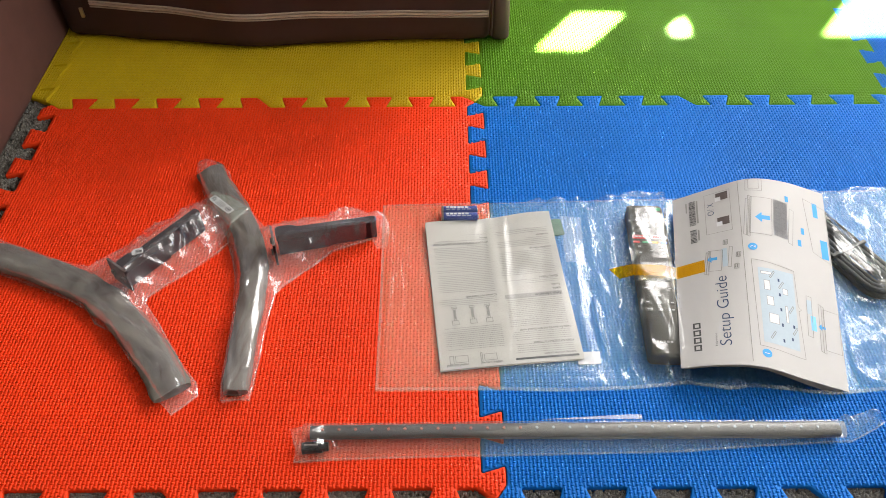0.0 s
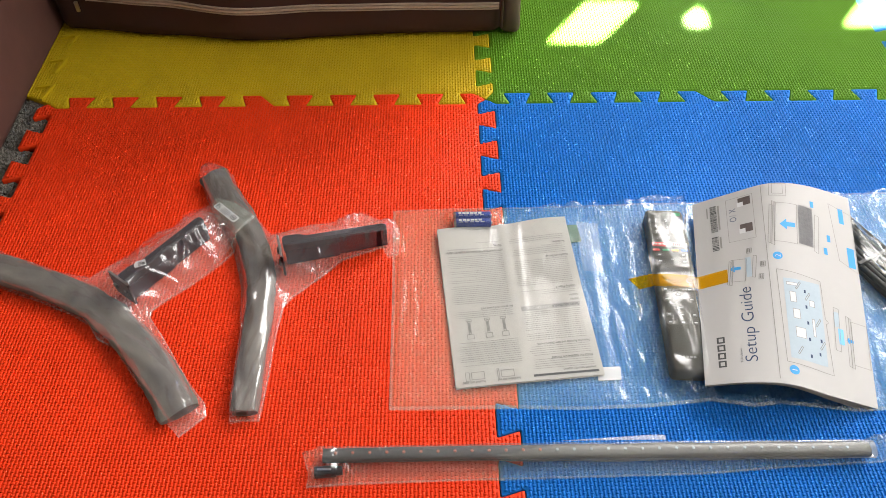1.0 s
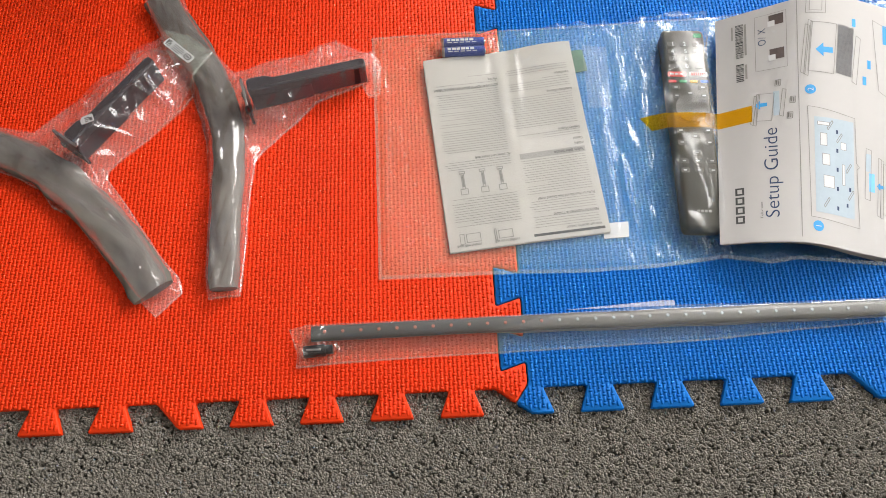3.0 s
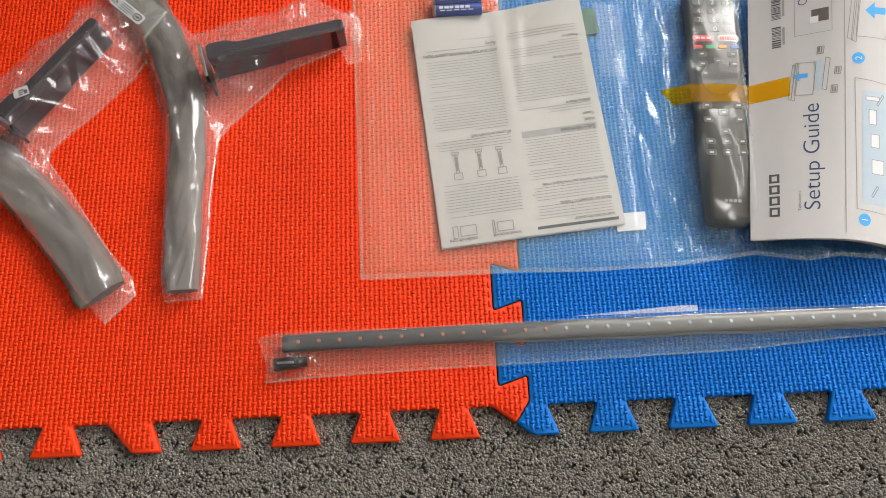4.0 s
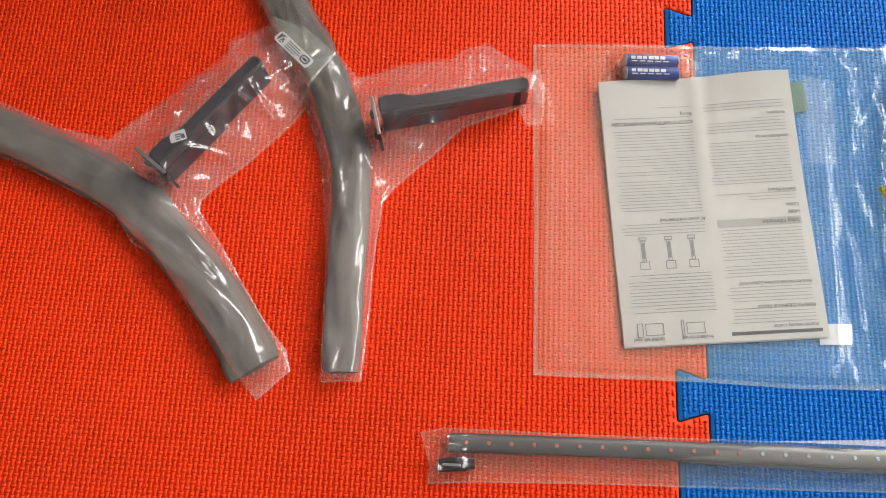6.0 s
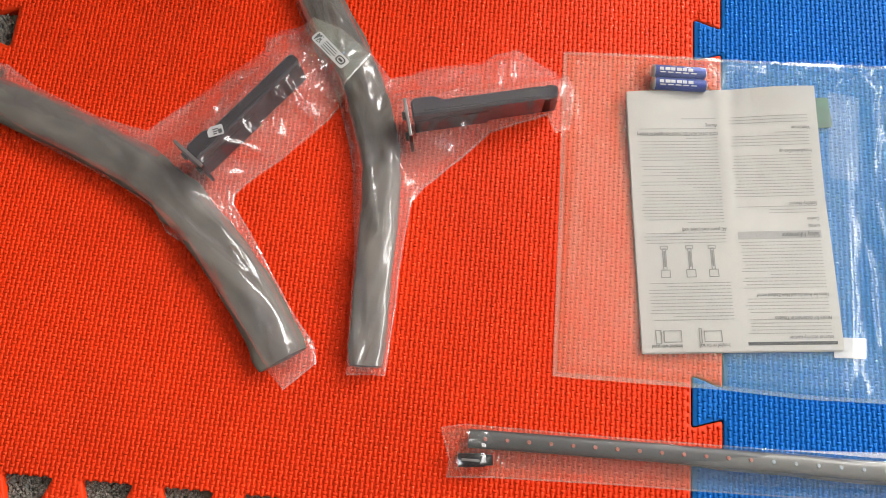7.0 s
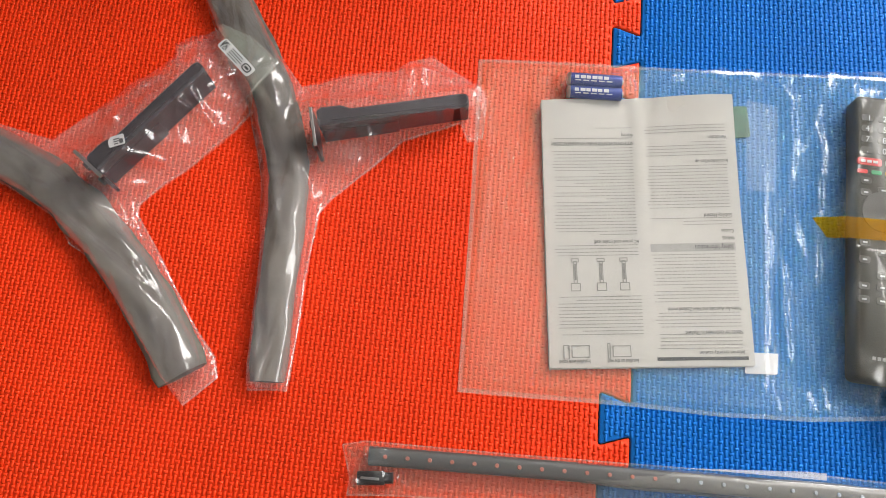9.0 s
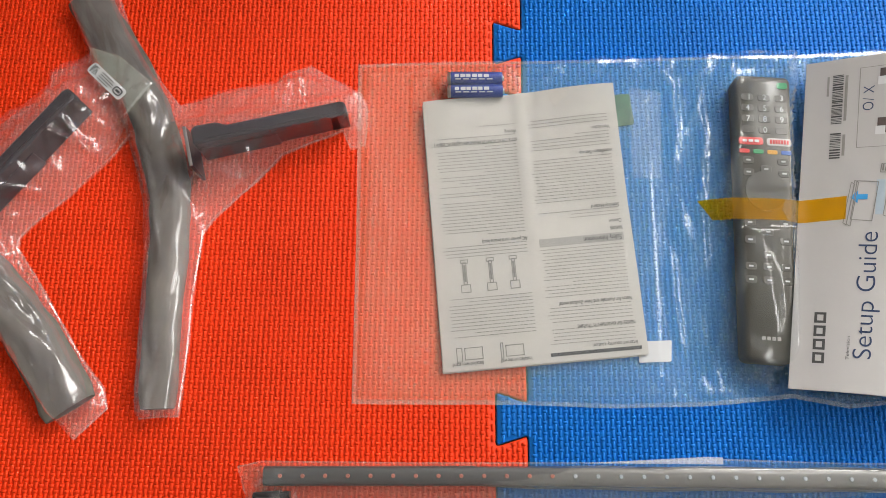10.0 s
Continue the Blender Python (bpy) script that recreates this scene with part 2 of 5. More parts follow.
def slab(outline, z0, z1, bevel=0.0):
    """A sheet of the given outline, its upper edge eased over."""
    bm = bmesh.new()
    rings = [(outline, z0), (outline, z1 - bevel), (inset(outline, bevel), z1)] if bevel else [(outline, z0), (outline, z1)]
    loops = [[bm.verts.new((p.x, p.y, z)) for p in pts] for pts, z in rings]
    n = len(outline)
    for a, b in zip(loops, loops[1:]):
        for i in range(n):
            bm.faces.new((a[i], a[(i + 1) % n], b[(i + 1) % n], b[i]))
    if n < 60:
        bm.faces.new(loops[-1])
        bm.faces.new(loops[0][::-1])
        return bm
    for ring, (pts, z), flip in ((loops[-1], rings[-1], False), (loops[0], rings[0], True)):
        res = geometry.delaunay_2d_cdt(pts, [(i, (i + 1) % n) for i in range(n)], [], 1, 1e-7)
        vs = [ring[res[3][i][0]] if res[3][i] else bm.verts.new((p.x, p.y, z)) for i, p in enumerate(res[0])]
        for f in res[2]:
            c = [vs[i] for i in f]
            if len(set(c)) == 3:
                bm.faces.new(c[::-1] if flip else c)
    return bm


def spline(points, n):
    """Catmull-Rom through points, n samples a span; any dimension."""
    ps = [Vector(p) for p in points]
    ps = [ps[0] * 2 - ps[1]] + ps + [ps[-1] * 2 - ps[-2]]
    out = []
    for i in range(1, len(ps) - 2):
        a, b, c, d = ps[i - 1:i + 3]
        for q in range(n):
            t = q / n
            out.append(0.5 * (2 * b + (c - a) * t + (2 * a - 5 * b + 4 * c - d) * t * t + (3 * b - a - 3 * c + d) * t ** 3))
    out.append(ps[-2].copy())
    return out


def sweep(points, section, closed_ends=True, scale=None):
    """Sweep a section [(across, up)] along points lying near a level plane."""
    bm, rings = bmesh.new(), []
    for i, p in enumerate(points):
        d = (points[min(i + 1, len(points) - 1)] - points[max(i - 1, 0)]).normalized()
        side = Vector((d.y, -d.x, 0)).normalized()
        up = side.cross(d).normalized()
        k = scale(i / (len(points) - 1)) if scale else (1, 1)
        rings.append([bm.verts.new(p + side * a * k[0] + up * b * k[1]) for a, b in section])
    m = len(section)
    for r, s in zip(rings, rings[1:]):
        for i in range(m):
            bm.faces.new((r[i], r[(i + 1) % m], s[(i + 1) % m], s[i]))
    if closed_ends:
        bm.faces.new(rings[0][::-1])
        bm.faces.new(rings[-1])
    bmesh.ops.recalc_face_normals(bm, faces=bm.faces[:])
    return bm


def oval(w, h, n=16, power=2.0):
    pts = []
    for i in range(n):
        a = 2 * math.pi * i / n
        c, s = math.cos(a), math.sin(a)
        pts.append((math.copysign(abs(c) ** (2 / power), c) * w / 2, math.copysign(abs(s) ** (2 / power), s) * h / 2))
    return pts


def seg_dist(x, y, line):
    """Distance from (x, y) to a polyline of (x, y)."""
    best = 9.0
    for (ax, ay), (bx, by) in zip(line, line[1:]):
        dx, dy = bx - ax, by - ay
        t = max(0, min(1, ((x - ax) * dx + (y - ay) * dy) / (dx * dx + dy * dy)))
        best = min(best, math.hypot(x - ax - t * dx, y - ay - t * dy))
    return best


def near_line(x, y, line):
    """Distance to a polyline, the length along it, and the signed side."""
    best, run, got = 9.0, 0.0, (9.0, 0.0, 0.0)
    for (ax, ay), (bx, by) in zip(line, line[1:]):
        dx, dy = bx - ax, by - ay
        ll = math.hypot(dx, dy)
        t = max(0, min(1, ((x - ax) * dx + (y - ay) * dy) / (ll * ll)))
        d = math.hypot(x - ax - t * dx, y - ay - t * dy)
        if d < best:
            best = d
            got = (d, run + t * ll, ((x - ax) * dy - (y - ay) * dx) / ll)
        run += ll
    return got


def ease(t):
    t = max(0.0, min(1.0, t))
    return t * t * (3 - 2 * t)


def inside_outline(xs, ys, outline):
    """Even-odd test of many points at once."""
    hit = np.zeros(len(xs), bool)
    for a, b in zip(outline, outline[1:] + outline[:1]):
        if abs(a.y - b.y) < 1e-9:
            continue
        cross = ((a.y > ys) != (b.y > ys)) & (xs < (b.x - a.x) * (ys - a.y) / (b.y - a.y) + a.x)
        hit ^= cross
    return hit


def rim_distance(xs, ys, rim):
    """Distance of many points to a closed outline."""
    best = np.full(len(xs), 9.0)
    for a, b in zip(rim, rim[1:] + rim[:1]):
        dx, dy = b.x - a.x, b.y - a.y
        t = np.clip(((xs - a.x) * dx + (ys - a.y) * dy) / (dx * dx + dy * dy + 1e-12), 0, 1)
        best = np.minimum(best, np.hypot(xs - a.x - t * dx, ys - a.y - t * dy))
    return best


def sheet(outline, step, height, ragged=0.0):
    """A film of the given outline, laid at height(x, y, edge): edge is the distance to the rim."""
    pts, n = [], len(outline)
    for i in range(n):
        a, b = Vector(outline[i]), Vector(outline[(i + 1) % n])
        k = max(1, int((b - a).length / step))
        for q in range(k):
            p = a.lerp(b, q / k)
            w = noise.noise(Vector((p.x * 60, p.y * 60, 3.1))) * ragged
            pts.append(Vector((p.x + w, p.y + noise.noise(Vector((p.x * 60, p.y * 60, 9.1))) * ragged)))
    m = len(pts)
    coarse = [Vector(p) for p in outline]
    ys = np.arange(min(p.y for p in pts) + step, max(p.y for p in pts), step * 0.87)
    xs = np.arange(min(p.x for p in pts) + step, max(p.x for p in pts), step)
    gx, gy = np.meshgrid(xs, ys)
    gx[1::2] -= step * 0.5
    gx, gy = gx.ravel(), gy.ravel()
    ok = inside_outline(gx, gy, pts)
    gx, gy = gx[ok], gy[ok]
    ok = rim_distance(gx, gy, coarse) > step * 0.6 + ragged * 0.7
    inner = [Vector(p) for p in zip(gx[ok].tolist(), gy[ok].tolist())]
    res = geometry.delaunay_2d_cdt(pts + inner, [(i, (i + 1) % m) for i in range(m)], [], 1, 1e-7)
    far = rim_distance(np.array([p.x for p in res[0]]), np.array([p.y for p in res[0]]), coarse)
    verts = [(p.x, p.y, height(p.x, p.y, float(e))) for p, e in zip(res[0], far)]
    return from_lists(verts, res[2])


def facets(u, w, seed):
    """Crumpled film: flat facets that meet in sharp creases, 0 to 1."""
    u, w = u + 0.55 * noise.noise(Vector((u * 0.6, w * 0.6, seed))), w + 0.55 * noise.noise(Vector((u * 0.6, w * 0.6, seed + 40)))
    i, j = math.floor(u), math.floor(w)
    a, b = u - i, w - j

    def knot(p, q):
        k = math.sin(p * 127.1 + q * 311.7 + seed * 74.7) * 43758.5
        return k - math.floor(k)
    low, high = knot(i, j), knot(i + 1, j + 1)
    if a > b:
        return low * (1 - a) + knot(i + 1, j) * (a - b) + high * b
    return low * (1 - b) + knot(i, j + 1) * (b - a) + high * a


def crease(x, y, line, width):
    """A sharp fold along a line, fading towards its ends."""
    total = sum(math.dist(a, b) for a, b in zip(line, line[1:]))
    d, run, side = near_line(x, y, line)
    if d > width:
        return 0.0
    return (1 - d / width) * min(1.0, 4 * run / total, 4 * (1 - run / total) + 0.02)


def seam_ribbon(outline, width, z):
    """A narrow welded border along a film's outline, gently waving."""
    pts = []
    n = len(outline)
    for i in range(n):
        a, b = Vector(outline[i]), Vector(outline[(i + 1) % n])
        k = max(1, int((b - a).length / 0.006))
        pts += [a.lerp(b, q / k) for q in range(k)]
    area = sum(a.x * b.y - b.x * a.y for a, b in zip(pts, pts[1:] + pts[:1]))
    if area < 0:
        pts = pts[::-1]
    inner = inset(pts, width)
    m = len(pts)

    def lift(p):
        return (z(p.x, p.y) if callable(z) else z) + 0.0012 * (1 + noise.noise(Vector((p.x * 90, p.y * 90, 4.4))))
    vs = [(p.x, p.y, lift(p)) for p in pts] + [(p.x, p.y, lift(p) + 0.0008) for p in inner]
    return from_lists(vs, [(i, (i + 1) % m, m + (i + 1) % m, m + i) for i in range(m)])


def thing(name, at, label, category, group=""):
    e = new(name)
    e.location = at
    e.empty_display_size = 0.05
    tagged(e, label, category, group)
    return e


def place(bm, at):
    return moved(bm, Matrix.Translation(-Vector(at)))


def flat_text(words, size, thin=0.0):
    """The built-in font as a mesh in the xy plane, its left end on the origin."""
    cu = bpy.data.curves.new("words", "FONT")
    cu.body, cu.size, cu.offset = words, size, -thin * size
    tmp = bpy.data.objects.new("words", cu)
    scene.collection.objects.link(tmp)
    bpy.context.view_layer.update()
    me = bpy.data.meshes.new_from_object(tmp.evaluated_get(bpy.context.evaluated_depsgraph_get()))
    bpy.data.objects.remove(tmp)
    bpy.data.curves.remove(cu)
    bm = bmesh.new()
    bm.from_mesh(me)
    bpy.data.meshes.remove(me)
    return bm


def text_width(bm):
    return max(v.co.x for v in bm.verts) - min(v.co.x for v in bm.verts)


MAT_TOP = 0.012


# ---- room ----
def wall(name, *boxes, mat=WALLPAINT):
    return tagged(obj(name, joined(*[box(*b) for b in boxes]), mat), "plain painted wall", "wall", kind="structure")


XW, XE, YS, YN, ZC = -2.4, 2.4, -2.6, 2.0, 2.4
tagged(obj("ground", box(XW - 0.2, XE + 0.2, YS - 0.2, YN + 0.2, -0.1, 0.0), CARPET), "dark grey cut-pile carpet", "carpet", kind="structure")
tagged(obj("ceiling", box(XW - 0.2, XE + 0.2, YS - 0.2, YN + 0.2, ZC, ZC + 0.1), CEILPAINT), "white ceiling", "ceiling", kind="structure")
# north wall with its window, x -0.3..2.1, z 0.85..2.1
wall("wall_north", (XW - 0.2, -0.3, YN, YN + 0.2, 0, ZC), (2.1, XE + 0.2, YN, YN + 0.2, 0, ZC), (-0.3, 2.1, YN, YN + 0.2, 0, 0.85), (-0.3, 2.1, YN, YN + 0.2, 2.1, ZC))
wall("wall_south", (XW - 0.2, XE + 0.2, YS - 0.2, YS, 0, ZC))
wall("wall_west", (XW - 0.2, XW, YS, YN, 0, ZC))
wall("wall_east", (XE, XE + 0.2, YS, -1.4, 0, ZC), (XE, XE + 0.2, 0.4, YN, 0, ZC), (XE, XE + 0.2, -1.4, 0.4, 0, 0.75), (XE, XE + 0.2, -1.4, 0.4, 1.95, ZC))


def on_window(x, y):
    """Where the sunbeam that ends at (x, y) on the mats crosses the blind."""
    k = (YN + 0.1 - y) / SUN_DIR.y
    return Vector((x + SUN_DIR.x * k, MAT_TOP + SUN_DIR.z * k))


# unseen north-window blind, added; its gaps are traced back from the sun patches
gaps = [[(0.067, 0.741), (0.137, 0.739), (0.151, 0.754), (0.211, 0.836), (0.196, 0.842), (0.134, 0.842)],
        [(0.278, 0.796), (0.282, 0.775), (0.307, 0.775), (0.311, 0.803), (0.305, 0.828)],
        [(0.516, 0.774), (0.74, 0.774), (0.82, 0.90), (0.605, 0.90)]]
pts = [Vector((-0.29, 0.86)), Vector((2.09, 0.86)), Vector((2.09, 2.09)), Vector((-0.29, 2.09))]
edges = [(0, 1), (1, 2), (2, 3), (3, 0)]
for g in gaps:
    base = len(pts)
    pts += [on_window(*p) for p in g]
    edges += [(base + i, base + (i + 1) % len(g)) for i in range(len(g))]
cdt = geometry.delaunay_2d_cdt(pts, edges, [], 0, 1e-6)


def within(p, poly):
    inside = False
    for a, b in zip(poly, poly[1:] + poly[:1]):
        if (a.y > p.y) != (b.y > p.y) and p.x < (b.x - a.x) * (p.y - a.y) / (b.y - a.y) + a.x:
            inside = not inside
    return inside


holes = [[on_window(*p) for p in g] for g in gaps]
keep = [f for f in cdt[2] if not any(within(sum((cdt[0][i] for i in f), Vector((0, 0))) / 3, h) for h in holes)]
bm = from_lists([(p.x, YN + 0.1, p.y) for p in cdt[0]], keep)
bmesh.ops.solidify(bm, geom=bm.faces[:], thickness=0.003)
tagged(obj("window_1", bm, BLINDCLOTH), "unseen closed cloth blind added with gaps that shape the sun patches", "window", kind="structure")
# added likewise and unseen; it closes the side window
tagged(obj("window_2", box(XE + 0.1, XE + 0.104, -1.4, 0.4, 0.75, 1.95), BLINDCLOTH), "unseen closed cloth blind added in the side window", "window", kind="structure")

# ---- interlocking floor mats ----
P, T = 0.06, 0.023     # pitch and depth of the tabs


def seam_across(dx, dy):
    """The toothed seam from one mat corner to the next along x."""
    pts = [(-0.033, 0.0095), (-0.0195, 0.0), (0.0, 0.0), (-0.0085, T)]
    for k in range(1, 10):
        left = [(k * P - 0.0425, T), (k * P - 0.0218, 0)] if k == 5 else [(k * P - 0.0305, T), (k * P - 0.0390, 0)]
        pts += left + [(k * P, 0), (k * P - 0.0085, T)]
    pts += [(0.550, T)]
    return [Vector((x + dx, y + dy)) for x, y in pts]


def seam_up(dx, dy):
    """The toothed seam from one mat corner to the next along y."""
    a, b = -0.0217, -0.0447
    pts = [(-0.033, 0.0095), (a, 0.026), (a, 0.0455), (b, 0.038)]
    for n in range(1, 10):
        o = n * P
        pts += [(b, o + 0.0165), (a, o + 0.0085), (a, o + 0.0455), (b, o + 0.038)]
    pts += [(b, 0.600)]
    return [Vector((x + dx, y + dy)) for x, y in pts]


def mat_outline(i, j, straight_left=False):
    lo, hi = seam_across(0.6 * i, 0.6 * j), seam_across(0.6 * i, 0.6 * (j + 1))
    ri, le = seam_up(0.6 * (i + 1), 0.6 * j), seam_up(0.6 * i, 0.6 * j)
    if straight_left:
        le = [Vector((0.6 * i - 0.033, 0.6 * j + 0.0095)), Vector((0.6 * i - 0.074, 0.6 * j + 0.030)), Vector((0.6 * i - 0.086, 0.6 * j + 0.6))]
    return lo + ri + (hi + [ri_end(i, j)])[::-1][:-1] + (le + [Vector((0.6 * i - 0.033, 0.6 * j + 0.6095))])[::-1][:-1]


def ri_end(i, j):
    return Vector((0.6 * (i + 1) - 0.033, 0.6 * (j + 1) + 0.0095))


def clean(points):
    out = []
    for p in points:
        if not out or (p - out[-1]).length > 1e-4:
            out.append(p)
    return out if (out[0] - out[-1]).length > 1e-4 else out[:-1]


def weave(outline, z, y_end, fine):
    """The embossed weave: upright strands and wide knots by turns, standing on the sheet."""
    px, py = 0.00375, 0.0039
    x0, x1 = min(p.x for p in outline), max(p.x for p in outline)
    y0, y1 = min(p.y for p in outline), min(y_end, max(p.y for p in outline))
    i, j = np.meshgrid(np.arange(math.floor(x0 / px), math.ceil(x1 / px)), np.arange(math.floor(y0 / py), math.ceil(y1 / py)))
    i, j = i.ravel(), j.ravel()
    cx, cy = (i + 0.5) * px, (j + 0.5) * py
    knot = (i + j) % 2 == 0
    hx, hy = np.where(knot, 0.00158, 0.00100), np.where(knot, 0.00115, 0.00265)
    if not fine:
        hx, hy = hx * 0.86, hy * 0.9
    ok = np.ones(len(cx), bool)
    for sx in (-1, 1):
        for sy in (-1, 1):
            ok &= inside_outline(cx + sx * hx * 0.8, cy + sy * np.minimum(hy, 0.0012), outline)
    cx, cy, hx, hy, knot = cx[ok], cy[ok], hx[ok], hy[ok], knot[ok]
    top = np.where(knot, 0.00135, 0.00098) * (1.0 if fine else 1.45)
    rings = ((1.0, 0.0), (0.84, 0.74), (0.46, 1.0)) if fine else ((1.0, 0.0), (0.62, 1.0))
    cs = []
    for k, h in rings:
        for sx, sy in ((-1, -1), (1, -1), (1, 1), (-1, 1)):
            inset_x, inset_y = hx - (1 - k) * np.minimum(hx, hy), hy - (1 - k) * np.minimum(hx, hy)
            cs.append(np.stack([cx + sx * inset_x, cy + sy * inset_y, z + h * top], 1))
    n, m = len(cx), len(cs)
    verts = np.stack(cs, 1).reshape(-1, 3)
    quads = []
    for r in range(len(rings) - 1):
        quads += [(4 * r + q, 4 * r + (q + 1) % 4, 4 * r + 4 + (q + 1) % 4, 4 * r + 4 + q) for q in range(4)]
    quads.append((m - 4, m - 3, m - 2, m - 1))
    faces = (np.array(quads)[None] + (np.arange(n) * m)[:, None, None]).reshape(-1, 4)
    return verts, faces


def floor_mat(i, j, mat, colour, y_end=9.0, fine=True, straight_left=False):
    outline = inset(rounded(clean(mat_outline(i, j, straight_left)), 0.0028, 3), 0.0004)
    at = Vector((0.6 * i, 0.6 * j, 0))
    bm = slab(outline, 0.0005, MAT_TOP - 0.0011, 0.0010)
    base = bpy.data.meshes.new("tmp")
    bm.to_mesh(base)
    bm.free()
    verts, faces = weave(inset(outline, 0.0006), MAT_TOP - 0.0012, y_end, fine)
    n0 = len(base.vertices)
    co = np.zeros(n0 * 3, np.float32)
    base.vertices.foreach_get("co", co)
    allv = np.concatenate([co.reshape(-1, 3), verts]) - np.array(at)
    sizes = [len(p.vertices) for p in base.polygons]
    loops = np.concatenate([np.array([v for p in base.polygons for v in p.vertices]), (faces + n0).ravel()])
    sizes = np.concatenate([np.array(sizes), np.full(len(faces), 4)])
    bpy.data.meshes.remove(base)
    me = bpy.data.meshes.new("floor_mat")
    me.vertices.add(len(allv))
    me.vertices.foreach_set("co", allv.astype(np.float32).ravel())
    me.loops.add(len(loops))
    me.loops.foreach_set("vertex_index", loops.astype(np.int32))
    me.polygons.add(len(sizes))
    me.polygons.foreach_set("loop_start", (np.cumsum(sizes) - sizes).astype(np.int32))
    me.update(calc_edges=True)
    me.validate()
    me.materials.append(mat)
    ob = new("floor_mat", me)
    ob.location = at
    return tagged(ob, "%s interlocking foam floor mat with embossed weave on carpet" % colour, "floor mat", "interlocking floor mats")


floor_mat(-1, 0, RED, "bright red")
floor_mat(0, 0, BLUE, "bright blue")
yellow = floor_mat(-1, 1, YELLOW, "yellow", 1.0, False, True)
floor_mat(0, 1, GREEN, "lime green", 1.0, False)
floor_mat(1, 1, BLUE, "bright blue", 1.0, False)

# slits where the edging strip is pushed into the yellow mat
for y in (0.640, 0.700, 0.760):
    seam = [Vector(p) for p in ((-0.657, y + 0.003), (-0.633, y + 0.008), (-0.641, y - 0.026), (-0.6435, y - 0.024), (-0.6365, y + 0.004), (-0.657, y))]
    part("edging_lip", place(slab(seam, MAT_TOP - 0.0012, MAT_TOP + 0.0034, 0.0004), yellow.location), YELLOW, yellow)

# ---- carpet pile near the mats ----
rng = random.Random(4)
verts, faces = [], []
spots = [(rng.uniform(-0.56, 0.50), rng.uniform(-0.13, 0.030)) for n in range(72000)] + [(rng.uniform(-0.735, -0.630), rng.uniform(0.20, 0.66)) for n in range(11000)]
for x, y in spots:
    r, h = rng.uniform(0.0013, 0.0020), rng.uniform(0.0048, 0.0058)
    a, b = rng.uniform(0, 6.3), len(verts)
    tx, ty = rng.uniform(-0.0024, 0.0024), rng.uniform(-0.0024, 0.0024)
    for k in range(4):
        verts.append((x + r * math.cos(a + k * 1.571), y + r * math.sin(a + k * 1.571), 0.0))
    for k in range(4):
        verts.append((x + tx + r * 0.85 * math.cos(a + k * 1.571 + 0.5), y + ty + r * 0.85 * math.sin(a + k * 1.571 + 0.5), h * 0.8))
    verts.append((x + tx * 1.2, y + ty * 1.2, h))
    for k in range(4):
        q = (k + 1) % 4
        faces += [(b + k, b + q, b + 4 + q, b + 4 + k), (b + 4 + k, b + 4 + q, b + 8)]
me = bpy.data.meshes.new("carpet_pile")
me.from_pydata(verts, [], faces)
me.materials.append(TUFT)
tagged(new("carpet_pile", me), "short grey speckled carpet tufts", "carpet pile", kind="stuff")

# ---- brown ottoman and sofa ----
BOW = ((-0.70, 0.034), (-0.643, 0.024), (-0.504, 0.005), (-0.374, -0.011), (-0.248, -0.006), (-0.121, 0.003), (-0.007, 0.002), (0.06, 0.004))


def front_bow(x):
    """How far the soft front panel stands back along its length."""
    for (x0, d0), (x1, d1) in zip(BOW, BOW[1:]):
        if x <= x1:
            return d0 + (d1 - d0) * ease((x - x0) / (x1 - x0))
    return BOW[-1][1]


at = Vector((-0.31, 1.05, MAT_TOP))
ottoman = thing("ottoman", at, "dark brown suede ottoman with a long zip standing on mats", "ottoman")
bm = box(-0.66, 0.000, 0.752, 1.35, MAT_TOP, 0.40, 0.024, 4)
bmesh.ops.subdivide_edges(bm, edges=[e for e in bm.edges if e.calc_length() > 0.2], cuts=24, use_grid_fill=True)
for v in bm.verts:
    if v.co.z > 0.0:
        v.co.y += 0.007 * noise.noise(v.co * 7) + (front_bow(v.co.x) if v.co.y < 0.8 else 0)
        v.co.x += 0.004 * noise.noise(v.co * 9 + Vector((5, 1, 2)))
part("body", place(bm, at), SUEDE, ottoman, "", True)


def front_y(x, z):
    return 0.7515 + 0.007 * noise.noise(Vector((x, 0.752, z)) * 7) + front_bow(x)


line = [Vector((-0.607 + 0.598 * k / 40, 0, 0.074 - 0.010 * k / 40 + 0.0012 * math.sin(k * 0.31))) for k in range(41)]
for off, w, m, nm in ((0.0, 0.0048, ZIPTAPE, "zip_tape"), (0.0045, 0.0016, ZIPMETAL, "piping"), (-0.0045, 0.0016, ZIPMETAL, "piping")):
    vs, fs = [], []
    for p in line:
        y = front_y(p.x, p.z) - 0.0022
        for dz, dy in ((-w / 2, 0.003), (-w / 3, 0), (w / 3, 0), (w / 2, 0.003)):
            vs.append((p.x, y + dy, p.z + off + dz))
    for k in range(40):
        for q in range(3):
            fs.append((4 * k + q, 4 * k + 4 + q, 4 * k + 5 + q, 4 * k + 1 + q))
    part(nm, place(from_lists(vs, fs), at), m if nm == "zip_tape" else ZIPTAPE, ottoman)
part("zip_pull", place(box(-0.616, -0.611, 0.752, 0.756, 0.062, 0.078, 0.001), at), ZIPMETAL, ottoman, "small metal zip pull")
bm = box(-0.006, 0.023, 0.760, 1.33, MAT_TOP, 0.395, 0.0135, 4)
bmesh.ops.subdivide_edges(bm, edges=[e for e in bm.edges if e.calc_length() > 0.2], cuts=16, use_grid_fill=True)
